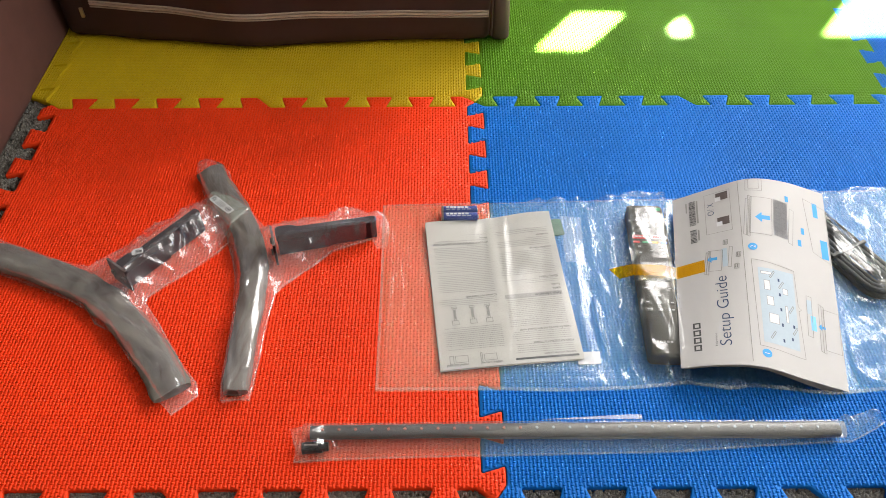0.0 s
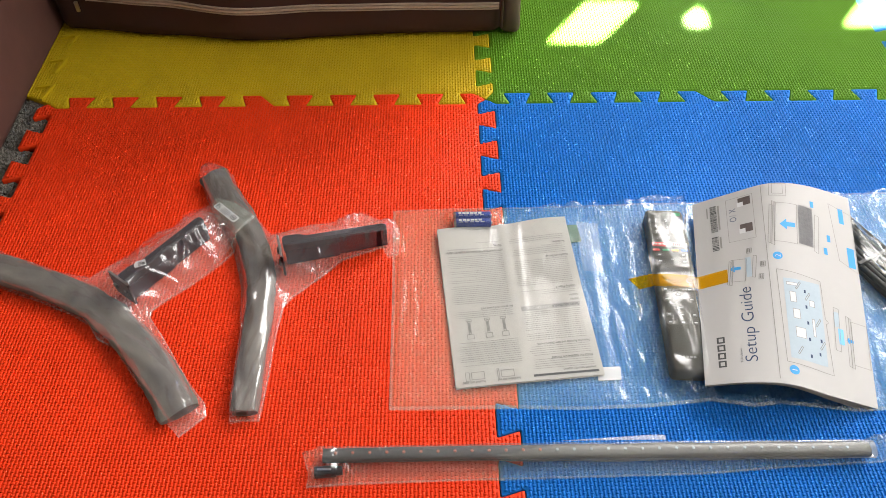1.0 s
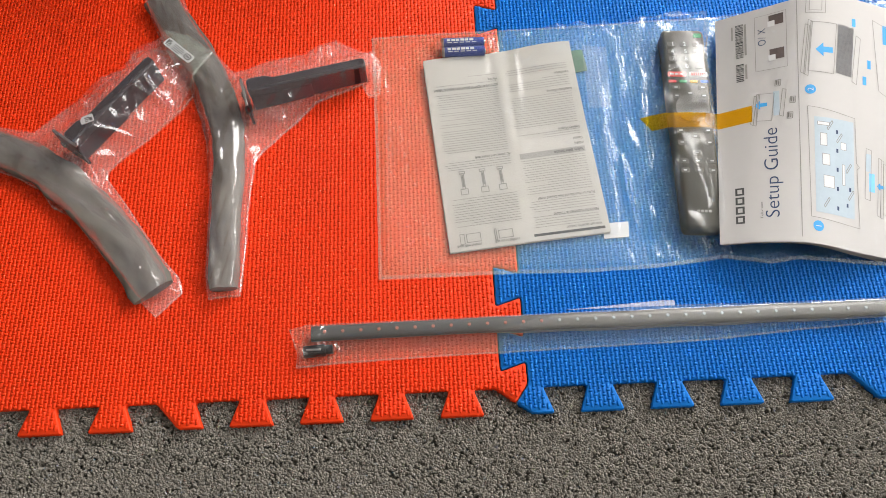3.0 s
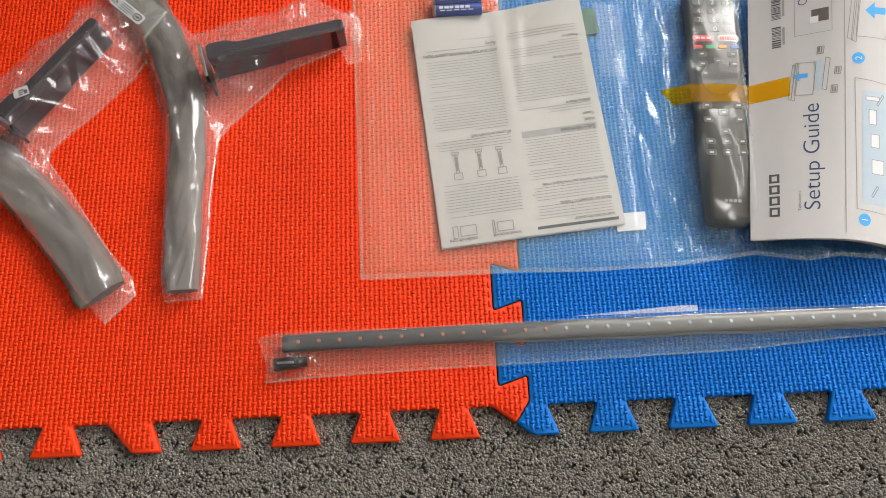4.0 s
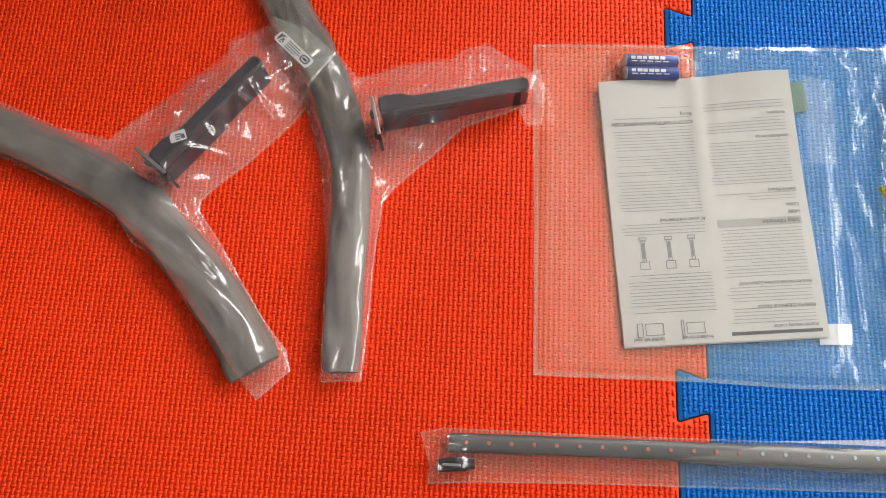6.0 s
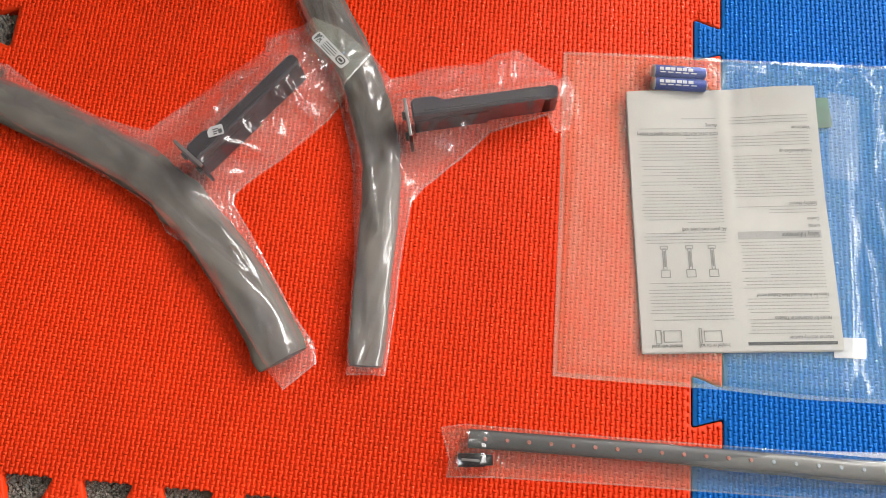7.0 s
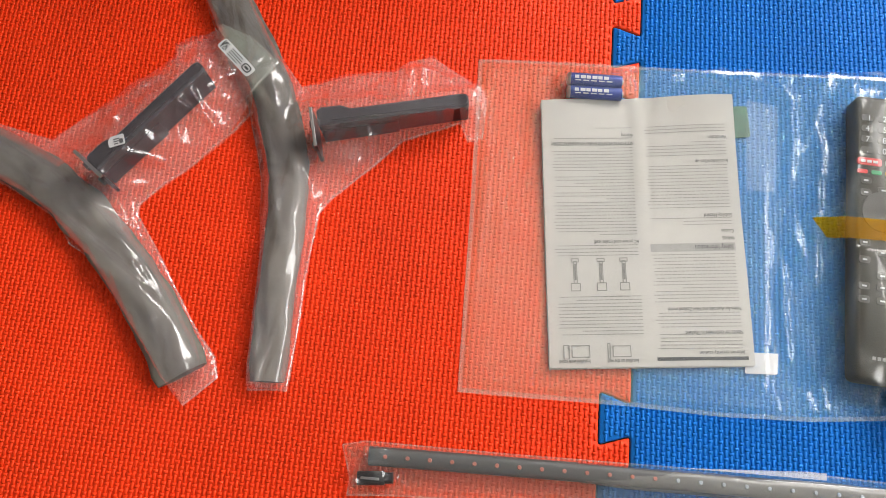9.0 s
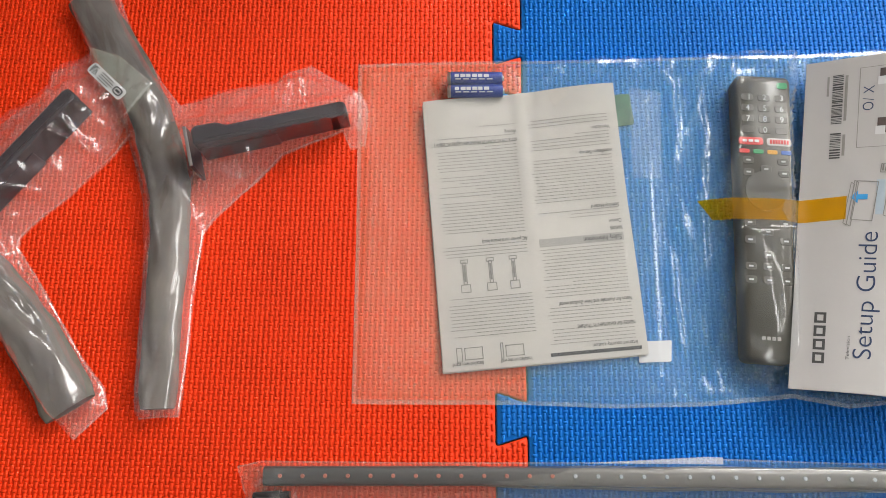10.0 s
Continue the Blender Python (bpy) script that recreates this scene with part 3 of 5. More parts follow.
for v in bm.verts:
    v.co.x += 0.005 * noise.noise(v.co * 16)
    v.co.y += 0.005 * noise.noise(v.co * 13 + Vector((3, 3, 3)))
part("end_panel", place(bm, at), ENDSUEDE_LIT, ottoman, "bulging brown end panel, its lit side put into the colour", True)
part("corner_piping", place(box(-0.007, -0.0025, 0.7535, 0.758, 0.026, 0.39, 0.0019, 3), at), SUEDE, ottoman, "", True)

at = Vector((-1.15, 1.1, 0))
sofa = thing("sofa", at, "brown suede sofa standing on the carpet", "sofa")
bm = box(-1.6, -0.668, 0.46, 1.9, 0.004, 0.42, 0.016, 4)
bmesh.ops.subdivide_edges(bm, edges=[e for e in bm.edges if e.calc_length() > 0.2], cuts=12, use_grid_fill=True)
for v in bm.verts:
    v.co.x += 0.008 * noise.noise(v.co * 5)
part("base", place(bm, at), SOFASUEDE, sofa, "", True)
part("seat_cushion", place(box(-1.55, -0.685, 0.48, 1.88, 0.42, 0.56, 0.04, 4), at), SOFASUEDE, sofa, "", True)
part("backrest", place(box(-1.75, -1.5, 0.46, 1.9, 0.42, 0.9, 0.05, 4), at), SOFASUEDE, sofa, "", True)
for x in (-1.55, -0.78):
    for y in (0.52, 1.84):
        part("foot", place(box(x - 0.02, x + 0.02, y - 0.02, y + 0.02, 0, 0.02, 0.003), at), BLACK, sofa)


# ---- bagged stand legs ----
def stand_leg(spine, wide, post, tall, plate, bag_outline, sticker_at=None, sticker_turn=0, post_sticker=None, over=None, gather=None):
    """One metal television foot: a bent bar with a black post, in its milky bag.
    wide: the wrap's width at both ends; tall: the post's height at both ends."""
    at = Vector((spine[len(spine) // 2][0], spine[len(spine) // 2][1], MAT_TOP))
    leg = thing("stand_leg", at, "dark metal stand leg with black post inside a milky bag", "stand leg", "bagged stand legs")
    path = spline([(x, y, MAT_TOP + 0.0085) for x, y in spine], 8)
    part("foot_bar", place(sweep(path, oval(0.018, 0.0060, 16, 3.0)), at), LEGMETAL, leg, "", True)
    seed = spine[0][0] * 31

    def swell(t):
        end = min(1.0, 0.80 + 8 * min(t, 1 - t))
        w = (wide[0] + (wide[1] - wide[0]) * t) / 0.03
        return w * (1.0 + 0.16 * noise.noise(Vector((t * 15, seed, 2.0))) - (1 - end) * 0.25), end * (1 + 0.06 * noise.noise(Vector((t * 9, seed, 5.0))))
    wrap = sweep(path, oval(0.030, 0.0150, 32, 2.3), True, swell)
    for n, v in enumerate(wrap.verts):
        along, round_ = (n // 32) / 8.0, 2 * math.pi * (n % 32) / 32
        if v.co.z > MAT_TOP + 0.0085:
            v.co.z += 0.0052 * (facets(along * 1.9, math.cos(round_) * 1.9 + along * 1.1, seed) - 0.7)
        v.co.z = max(v.co.z, MAT_TOP + 0.001)
    part("grey_cover", place(wrap, at), WRAP, leg, "thin grey foam sheet wrapped round the bar", True)
    # the post: a rail on a narrower web, with a boss beside the plate
    (ax, ay), (bx, by) = post
    length = math.hypot(bx - ax, by - ay)
    turn = Matrix.Translation((ax, ay, MAT_TOP)) @ Matrix.Rotation(math.atan2(by - ay, bx - ax), 4, "Z")
    h0, h1 = tall

    def sloped(bm):
        for v in bm.verts:
            v.co.z *= 1 + (h1 / h0 - 1) * v.co.x / length
        return moved(bm, turn)
    pts = [(0, -0.0062), (length * 0.97, -0.0056), (length, -0.003), (length, 0.004), (length * 0.97, 0.0058), (0.026, 0.0050), (0.019, 0.0088), (0.003, 0.0090), (0, 0.006)]
    post_ob = part("post", place(sloped(slab(rounded([Vector(p) for p in pts], 0.002, 3), h0 - 0.011, h0, 0.0016)), at), BLACK, leg, "black plastic post")
    part("web", place(sloped(joined(box(0.001, length * 0.52, -0.0068, 0.0046, 0.002, h0 - 0.0105, 0.001), box(length * 0.5, length * 0.995, -0.0050, 0.0046, 0.002, h0 - 0.0105, 0.001))), at), POSTWEB, post_ob, "recessed glossy black web, purple reflection put into its colour")
    part("rib", place(sloped(box(0.010, length * 0.93, -0.0035, -0.0022, h0 - 0.0004, h0 + 0.0008, 0.0004)), at), BLACK, post_ob)
    (cx, cy), (dx, dy) = plate
    pl = math.hypot(dx - cx, dy - cy)
    pm = Matrix.Translation((cx, cy, MAT_TOP)) @ Matrix.Rotation(math.atan2(dy - cy, dx - cx), 4, "Z")
    plate_ob = part("mounting_plate", place(moved(box(0, pl, -0.0013, 0.0013, 0.003, 0.0350, 0.0004), pm), at), BLACK, leg, "black mounting plate with a bare steel edge")
    part("edge", place(moved(box(0, pl, -0.0013, 0.0013, 0.0351, 0.0366, 0.0005), pm), at), STEEL, plate_ob, "bare steel edge")
    for q in (0.007, pl - 0.007):
        part("bolt", place(moved(box(q - 0.003, q + 0.003, -0.004, -0.001, 0.016, 0.022, 0.0012), pm), at), LEGMETAL, plate_ob)
    if post_sticker:
        sm = Matrix.Translation((post_sticker[0], post_sticker[1], MAT_TOP + h0 + 0.0012)) @ Matrix.Rotation(radians(post_sticker[2]), 4, "Z")
        lab = part("sticker", place(moved(slab(rounded([Vector(p) for p in ((-0.0062, -0.0042), (0.0062, -0.0042), (0.0062, 0.0042), (-0.0035, 0.0042), (-0.0062, 0.001))], 0.001), 0, 0.0004), sm), at), STICKER, leg, "small white sticker with dark marks")
        marks = [box(-0.002, 0.001 + 0.0008 * k, -0.003 + 0.0019 * k, -0.0022 + 0.0019 * k, 0.0004, 0.0008) for k in range(3)] + [box(0.0022, 0.0050, -0.003, 0.0005, 0.0004, 0.0008)]
        part("print", place(moved(joined(*marks), sm), at), INK, lab)
    # the bag: film drawn tight from what it covers down to its rim
    bar = [tuple(p.xy) for p in path[::3]]
    pline = [(ax, ay), (bx, by)]
    rr = random.Random(int(abs(seed) * 100))
    folds = []
    for n in range(18):
        k = rr.random()
        px, py = ax + (bx - ax) * k, ay + (by - ay) * k
        a = rr.uniform(0, 2 * math.pi)
        folds.append(([(px, py), (px + 0.046 * math.cos(a), py + 0.046 * math.sin(a))], rr.uniform(0.003, 0.006), rr.uniform(0.003, 0.006)))
    for n in range(10):
        k = rr.randrange(2, len(bar) - 4)
        o = rr.uniform(-0.010, 0.010)
        folds.append(([(bar[k][0] + o, bar[k][1] + o * 0.4), (bar[k + 2][0] + o * 0.2, bar[k + 2][1])], rr.uniform(0.003, 0.006), rr.uniform(0.0012, 0.0026)))

    def height(x, y, edge):
        d, run, side = near_line(x, y, bar)
        e, prun, pside = near_line(x, y, pline)
        edge = max(edge, 1e-5)
        on_bar = 0.0195 * edge / (edge + max(0.0, d - 0.0085))
        ph = h0 + (h1 - h0) * prun / length
        on_post = (ph + 0.0025) * edge / (edge + max(0.0, e - 0.0075))
        h = max(on_bar, on_post)
        if over:
            h = max(h, 0.0255 * (edge + 0.012) / (edge + 0.012 + max(0.0, seg_dist(x, y, over) - 0.014)))
        if gather:
            h = max(h, 0.021 * (edge + 0.004) / (edge + 0.004 + max(0.0, seg_dist(x, y, gather) - 0.003)))
        slack = ease((min(d - 0.008, e - 0.008)) / 0.014)
        w = (1 - slack) * ease((e - 0.005) / 0.012) * (0.0085 * (facets(run * 12, side * 70 + run * 16, seed) - 0.5) + 0.0030 * (facets(run * 30, side * 150 - run * 30, seed + 2) - 0.5))
        w += slack * (0.0170 * (facets(prun * 26 + pside * 8, pside * 50 - prun * 12, seed + 5) - 0.5) + 0.0070 * (facets(x * 70, y * 75, seed + 8) - 0.5))
        for line, width, amp in folds:
            w += amp * crease(x, y, line, width) * ease((e - 0.006) / 0.008)
        if gather:
            w += 0.006 * ease(1.6 - seg_dist(x, y, gather) / 0.010) * (facets(x * 170, y * 60, seed) - 0.3)
        h += w * ease(edge / 0.006)
        if e < 0.0085:
            h = max(h, ph + 0.0018)
        if d < 0.0205:
            low = 0.0176 * (1 - (d / 0.0215) ** 5)
            h = max(h, ease(edge / 0.004 + 0.15) * (low + (1 - (d / 0.0205) ** 2) * (0.0090 * facets(run * 11, side * 92 + run * 20, seed + 2) + 0.0034 * facets(run * 26, side * 190 - run * 40, seed + 4))))
        return MAT_TOP + max(0.0012, h)
    bag = thing("plastic_bag", at, "crumpled milky clear plastic bag round a stand leg", "plastic bag", "stand leg bags")
    part("top_film", place(sheet(bag_outline, 0.0018, height, 0.0016), at), FILM_LEG, bag, "", True)

    def under(x, y, e):
        return MAT_TOP + (0.0240 if over and seg_dist(x, y, over) < 0.019 else 0.0007)
    part("under_film", place(sheet(bag_outline, 0.012, under, 0.0016), at), FILM_LEG_UNDER, bag, "", True)
    part("sealed_edge", place(seam_ribbon(bag_outline, 0.0010, lambda x, y: under(x, y, 0) + 0.0010), at), FILM_SEAM, bag, "", True)
    if sticker_at:
        sx, sy = sticker_at
        sm = Matrix.Translation((sx, sy, max(height(sx + 0.003 * q, sy + 0.003 * r, 0.02) for q in range(-6, 7) for r in range(-6, 7)) + 0.0006)) @ Matrix.Rotation(radians(sticker_turn), 4, "Z")
        lab = part("label", place(moved(slab(rounded([Vector(p) for p in ((-0.0195, -0.0048), (0.018, -0.0048), (0.018, 0.0048), (-0.0195, 0.0048))], 0.003), 0, 0.0003), sm), at), STICKER, bag, "white printed label strip")
        cell = 0.0068 / 9
        marks = [box(-0.0178 + cell * a, -0.0178 + cell * (a + 1), -0.0034 + cell * b, -0.0034 + cell * (b + 1), 0.0003, 0.0006)
                 for a in range(9) for b in range(9) if rr.random() < 0.5]
        marks += [box(-0.0085, 0.003 + 0.003 * rr.random(), -0.0034 + 0.0019 * k, -0.0028 + 0.0019 * k, 0.0003, 0.0006) for k in range(4)]
        outer = oval(0.0085, 0.0062, 20, 3)
        vs = [(0.0118 + a * k, b * k, 0.0006) for k in (1.0, 0.72) for a, b in outer]
        ring = from_lists(vs, [(k, (k + 1) % 20, 20 + (k + 1) % 20, 20 + k) for k in range(20)])
        part("print", place(moved(joined(*marks), sm), at), INK, lab)
        part("mark", place(moved(joined(ring, box(0.0098, 0.0138, -0.0009, 0.0009, 0.0003, 0.0006)), sm), at), INK, lab)
    return leg


stand_leg([(-0.652, 0.328), (-0.616, 0.316), (-0.581, 0.304), (-0.536, 0.287), (-0.495, 0.269), (-0.467, 0.253), (-0.4395, 0.231), (-0.4125, 0.2042), (-0.3895, 0.1782), (-0.3695, 0.1512), (-0.3505, 0.1215)],
          (0.0360, 0.0390), ((-0.4365, 0.2693), (-0.3673, 0.3583)), (0.0345, 0.0345), ((-0.451, 0.279), (-0.426, 0.260)),
          [(-0.650, 0.352), (-0.616, 0.349), (-0.588, 0.331), (-0.531, 0.308), (-0.489, 0.299), (-0.469, 0.317), (-0.427, 0.355), (-0.401, 0.377), (-0.403, 0.389), (-0.388, 0.395), (-0.361, 0.399), (-0.336, 0.391), (-0.309, 0.369),
           (-0.342, 0.319), (-0.375, 0.282), (-0.391, 0.269), (-0.408, 0.250), (-0.408, 0.242), (-0.392, 0.221), (-0.363, 0.179), (-0.347, 0.156), (-0.331, 0.137), (-0.326, 0.122), (-0.349, 0.100), (-0.366, 0.117),
           (-0.381, 0.137), (-0.402, 0.160), (-0.424, 0.187), (-0.436, 0.203), (-0.457, 0.214), (-0.471, 0.233), (-0.495, 0.247), (-0.536, 0.266), (-0.581, 0.284), (-0.618, 0.303), (-0.655, 0.312)],
          (-0.3400, 0.3655), -43, (-0.4205, 0.2895, 22), [(-0.374, 0.453), (-0.361, 0.427), (-0.342, 0.397), (-0.318, 0.357), (-0.306, 0.326)])
stand_leg([(-0.377, 0.456), (-0.361, 0.427), (-0.342, 0.397), (-0.318, 0.357), (-0.306, 0.326), (-0.296, 0.294), (-0.292, 0.270), (-0.290, 0.227), (-0.290, 0.176), (-0.288, 0.122)],
          (0.0375, 0.0265), ((-0.2715, 0.3200), (-0.158, 0.3475)), (0.0355, 0.0290), ((-0.2775, 0.3280), (-0.2695, 0.2970)),
          [(-0.397, 0.463), (-0.355, 0.462), (-0.344, 0.434), (-0.312, 0.382), (-0.294, 0.360), (-0.280, 0.365), (-0.261, 0.373), (-0.220, 0.381), (-0.208, 0.389), (-0.191, 0.395), (-0.176, 0.385), (-0.159, 0.375), (-0.151, 0.369),
           (-0.144, 0.357), (-0.144, 0.341), (-0.145, 0.326), (-0.157, 0.324), (-0.163, 0.338), (-0.209, 0.319), (-0.230, 0.295), (-0.258, 0.268), (-0.267, 0.255), (-0.268, 0.239), (-0.271, 0.202), (-0.271, 0.171), (-0.274, 0.117),
           (-0.303, 0.115), (-0.305, 0.136), (-0.306, 0.176), (-0.308, 0.215), (-0.313, 0.250), (-0.316, 0.279), (-0.324, 0.305), (-0.336, 0.340), (-0.358, 0.378), (-0.380, 0.420)],
          gather=[(-0.152, 0.362), (-0.149, 0.334)])

# ---- long perforated strip in its sleeve ----
at = Vector((0.05, 0.076, MAT_TOP))
strip = thing("cable_strip", at, "long dark grey perforated plastic strip in a clear sleeve", "plastic strip")
path = [Vector((-0.208 + 0.508 * k / 60, 0.0765 + 0.0015 * math.sin(k / 60 * 3.1), MAT_TOP + 0.0075)) for k in range(61)]
part("bar", place(sweep(path, oval(0.0135, 0.010, 14, 2.6)), at), plain("strip_grey", (0.055, 0.055, 0.054), 0.45, 0, 0.15, 90, 0.1), strip, "", True)
# grey cover added from x -0.09 on: the strip's paler reflection there
path = [Vector((-0.090 + 0.395 * k / 40, 0.0768 + 0.0005 * math.sin(k * 0.7), MAT_TOP + 0.0075 + 0.0001 * math.sin(k * 1.9))) for k in range(41)]
part("grey_cover", place(sweep(path, oval(0.0165, 0.0112, 16, 2.4), True, lambda t: (0.70 + 0.30 * ease(t * 3), 0.78 + 0.22 * ease(t * 3))), at), FILM_STRIP, strip, "grey translucent cover added for the strip's lighter reflection", True)
# solid dots added in place of open holes, coloured as the mat seen through
REDHOLE = plain("red_hole_dot", (0.42, 0.13, 0.09), 0.5, 0, 0.2, 200, 0.1)
HOLE = plain("pale_hole_dot", (0.33, 0.37, 0.41), 0.5, 0, 0.2, 200, 0.1)
for k in range(31):
    x = -0.196 + 0.0158 * k
    bm = bmesh.new()
    bmesh.ops.create_cone(bm, cap_ends=True, segments=12, radius1=0.0016, radius2=0.0012, depth=0.0012)
    part("hole_dot", place(moved(bm, Matrix.Translation((x, 0.0765 + 0.0015 * math.sin((x + 0.208) / 0.508 * 3.1), MAT_TOP + 0.0129))), at), REDHOLE if k < 13 else HOLE, strip)
clip = thing("cable_clip", (-0.203, 0.063, MAT_TOP), "small black plastic clip beside the strip end", "clip")
part("body", sweep([Vector((-0.0115, -0.0025, 0.0062)), Vector((-0.010, -0.0024, 0.0062)), Vector((0.006, -0.0012, 0.0062)), Vector((0.0075, -0.0010, 0.0062))], oval(0.0098, 0.0105, 16, 3.2)), BLACK, clip, "", True)
part("collar", sweep([Vector((0.0070, -0.0010, 0.0058)), Vector((0.0135, -0.0004, 0.0058))], oval(0.0078, 0.0088, 14, 2.6)), BLACK, clip, "", True)
part("tongue", box(-0.009, 0.004, -0.0028, -0.0010, 0.0108, 0.0122, 0.0005), STEEL, clip, "thin bright metal edge")
bar = [(-0.21, 0.0765), (0.30, 0.078)]


SLEEVE_FOLDS = (([(-0.185, 0.0585), (-0.150, 0.0570), (-0.100, 0.0600), (-0.030, 0.0640)], 0.0022), ([(-0.030, 0.0600), (0.020, 0.0625), (0.090, 0.0660)], 0.0018),
                ([(0.110, 0.0600), (0.130, 0.0625), (0.220, 0.0670), (0.290, 0.0690)], 0.0022), ([(-0.190, 0.0640), (-0.178, 0.0560), (-0.165, 0.0610)], 0.0026),
                ([(-0.200, 0.0840), (-0.100, 0.0850), (0.060, 0.0862), (0.290, 0.0870)], 0.0016))


def tube_height(x, y, edge):
    d = seg_dist(x, y, bar)
    h = 0.0142 * edge / (edge + max(0.0, d - 0.0065) + 1e-5)
    h = max(h, 0.0125 * ease(1.5 - seg_dist(x, y, [(-0.214, 0.060), (-0.190, 0.065)]) / 0.008))
    h = max(h, 0.0030 * ease(edge / 0.004))
    h += (0.0014 * (facets(x * 9, y * 70, 2.2) - 0.3) + (0.0030 if d > 0.009 else 0.0004) * (facets(x * 26 + y * 20, y * 110, 5.1) - 0.5)) * ease(edge / 0.004)
    for line, amp in SLEEVE_FOLDS:
        h += amp * crease(x, y, line, 0.0026)
    if x < -0.188:
        h += 0.0110 * (facets(x * 120 + y * 40, y * 90, 7.7) - 0.3) * ease(edge / 0.003) * ease((-0.188 - x) / 0.012)
    if x > 0.30:
        h = max(h, (x - 0.30) * 0.4 * ease(edge / 0.008)) + 0.014 * facets(x * 80, y * 110, 3.0) * ease(edge / 0.006)
    if d < 0.0066:
        h = max(h, 0.0136)
    return MAT_TOP + max(0.0012, h)


out = [(-0.229, 0.083), (-0.222, 0.0845), (-0.212, 0.0868), (-0.10, 0.0865), (0.02, 0.0875), (0.11, 0.0905), (0.20, 0.0885), (0.297, 0.0885), (0.333, 0.098), (0.352, 0.088), (0.338, 0.079), (0.312, 0.0665), (0.22, 0.062), (0.14, 0.0565), (0.0, 0.054), (-0.10, 0.0525), (-0.19, 0.050), (-0.222, 0.0475), (-0.221, 0.060)]
sleeve = thing("plastic_sleeve", at, "long clear plastic sleeve round a perforated strip", "plastic sleeve")
part("top_film", place(sheet(out, 0.0017, tube_height, 0.0010), at), FILM_TUBE, sleeve, "", True)
part("under_film", place(sheet(out, 0.02, lambda x, y, e: MAT_TOP + 0.0007, 0.0006), at), FILM_TUBE_UNDER, sleeve, "", True)
part("sealed_edge", place(seam_ribbon(out, 0.0012, MAT_TOP + 0.0015), at), FILM_SEAM, sleeve, "", True)
part("folded_edge", place(slab([Vector(p) for p in ((0.015, 0.0868), (0.112, 0.0868), (0.112, 0.0915), (0.10, 0.0918))], MAT_TOP + 0.012, MAT_TOP + 0.0125), at), FILM_EDGE, sleeve, "white folded sleeve edge")


# ---- accessory bag and what lies in it ----
# safety leaflet: reading corner at the lower right, lines run towards the left
L_O, L_A, L_B = Vector((0.067, 0.1640)), Vector((-0.1497, -0.0145)), Vector((-0.0180, 0.2125))


def leaf(a, b, lift=0.0):
    """a, b from 0 to 1: along the lines and down the page."""
    p = L_O + L_A * a + L_B * b
    z = MAT_TOP + 0.0035 + 0.0085 * max(0, b - 0.55) * max(0, 1 - a * 1.3) * 2 + 0.0012 * math.exp(-((a - 0.5) / 0.03) ** 2) * ease(b * 1.2) \
        + 0.0012 * math.sin(b * 5 + a * 3) + 0.002 * ease((b - 0.7) * 3) * math.sin(a * 9)
    return Vector((p.x, p.y, z + lift))


def bent_grid(fn, a0, a1, b0, b1, lift, na=2, nb=2):
    vs = [fn(a0 + (a1 - a0) * i / na, b0 + (b1 - b0) * j / nb, lift) for j in range(nb + 1) for i in range(na + 1)]
    fs = [(j * (na + 1) + i, j * (na + 1) + i + 1, (j + 1) * (na + 1) + i + 1, (j + 1) * (na + 1) + i) for j in range(nb) for i in range(na)]
    return vs, fs


def two_sided(fn, na, nb, thick):
    """A sheet of paper: upper and lower face, each with its own edges."""
    vs, fs = bent_grid(fn, 0, 1, 0, 1, 0, na, nb)
    lo, lf = bent_grid(fn, 0, 1, 0, 1, -thick, na, nb)
    n = len(vs)
    return from_lists(vs + lo, fs + [tuple(i + n for i in f[::-1]) for f in lf])


def sheet_of(fn, rects, lift):
    """Many small rectangles of print in one mesh."""
    verts, faces = [], []
    for a0, a1, b0, b1 in rects:
        vs, fs = bent_grid(fn, a0, a1, b0, b1, lift, max(1, int(abs(a1 - a0) / 0.022)), max(1, int(abs(b1 - b0) / 0.06)))
        faces += [tuple(i + len(verts) for i in f) for f in fs]
        verts += vs
    return from_lists(verts, faces)


at = Vector((-0.017, 0.262, MAT_TOP))
leaflet = thing("safety_leaflet", at, "folded off-white safety leaflet with small grey print inside the bag", "leaflet")
part("page", place(two_sided(leaf, 36, 40, 0.0006), at), PAPER, leaflet, "", True)
vs, fs = bent_grid(lambda a, b, l: leaf(a * 1.0 + 0.004, b * 0.995 - 0.004, l - 0.0012), 0, 1, 0, 1, 0, 16, 16)
part("back_page", place(from_lists(vs, fs), at), PAPER, leaflet, "", True)
rr = random.Random(8)
rects, b = [], 0.062
headings_left = {0.122: "Notice for customers in Thailand", 0.205: "Notes for Australia and New Zealand model", 0.462: "WARNING", 0.488: "Caution", 0.548: "Stability Hazard", 0.752: "Installation/Set-up", 0.842: "Ventilation"}
headings_right = {0.455: "AC power cord (mains lead)", 0.83: "NOTE ON AC ADAPTER (models with supplied AC adapter)", 0.862: "Warning"}


def lines(a0, a1, heads, b, end, blocked=()):
    while b < end:
        near = [h for h in heads if abs(h - b) < 0.011]
        stop = [q for q in blocked if q[0] < b < q[1]]
        if near:
            b += 0.014
        elif stop:
            b = stop[0][1]
        else:
            last = rr.random() < 0.2
            a = a0 + 0.008
            e = a0 + (a1 - a0) * (rr.uniform(0.35, 0.8) if last else rr.uniform(0.95, 1.0))
            while a < e:
                w = min(rr.uniform(0.007, 0.024), e - a)
                rects.append((a, a + w, b - 0.0012, b + 0.0013))
                a += w + 0.0045
            b += 0.0122


lines(0.045, 0.47, headings_left, 0.062, 0.885, [(0.40, 0.452)])
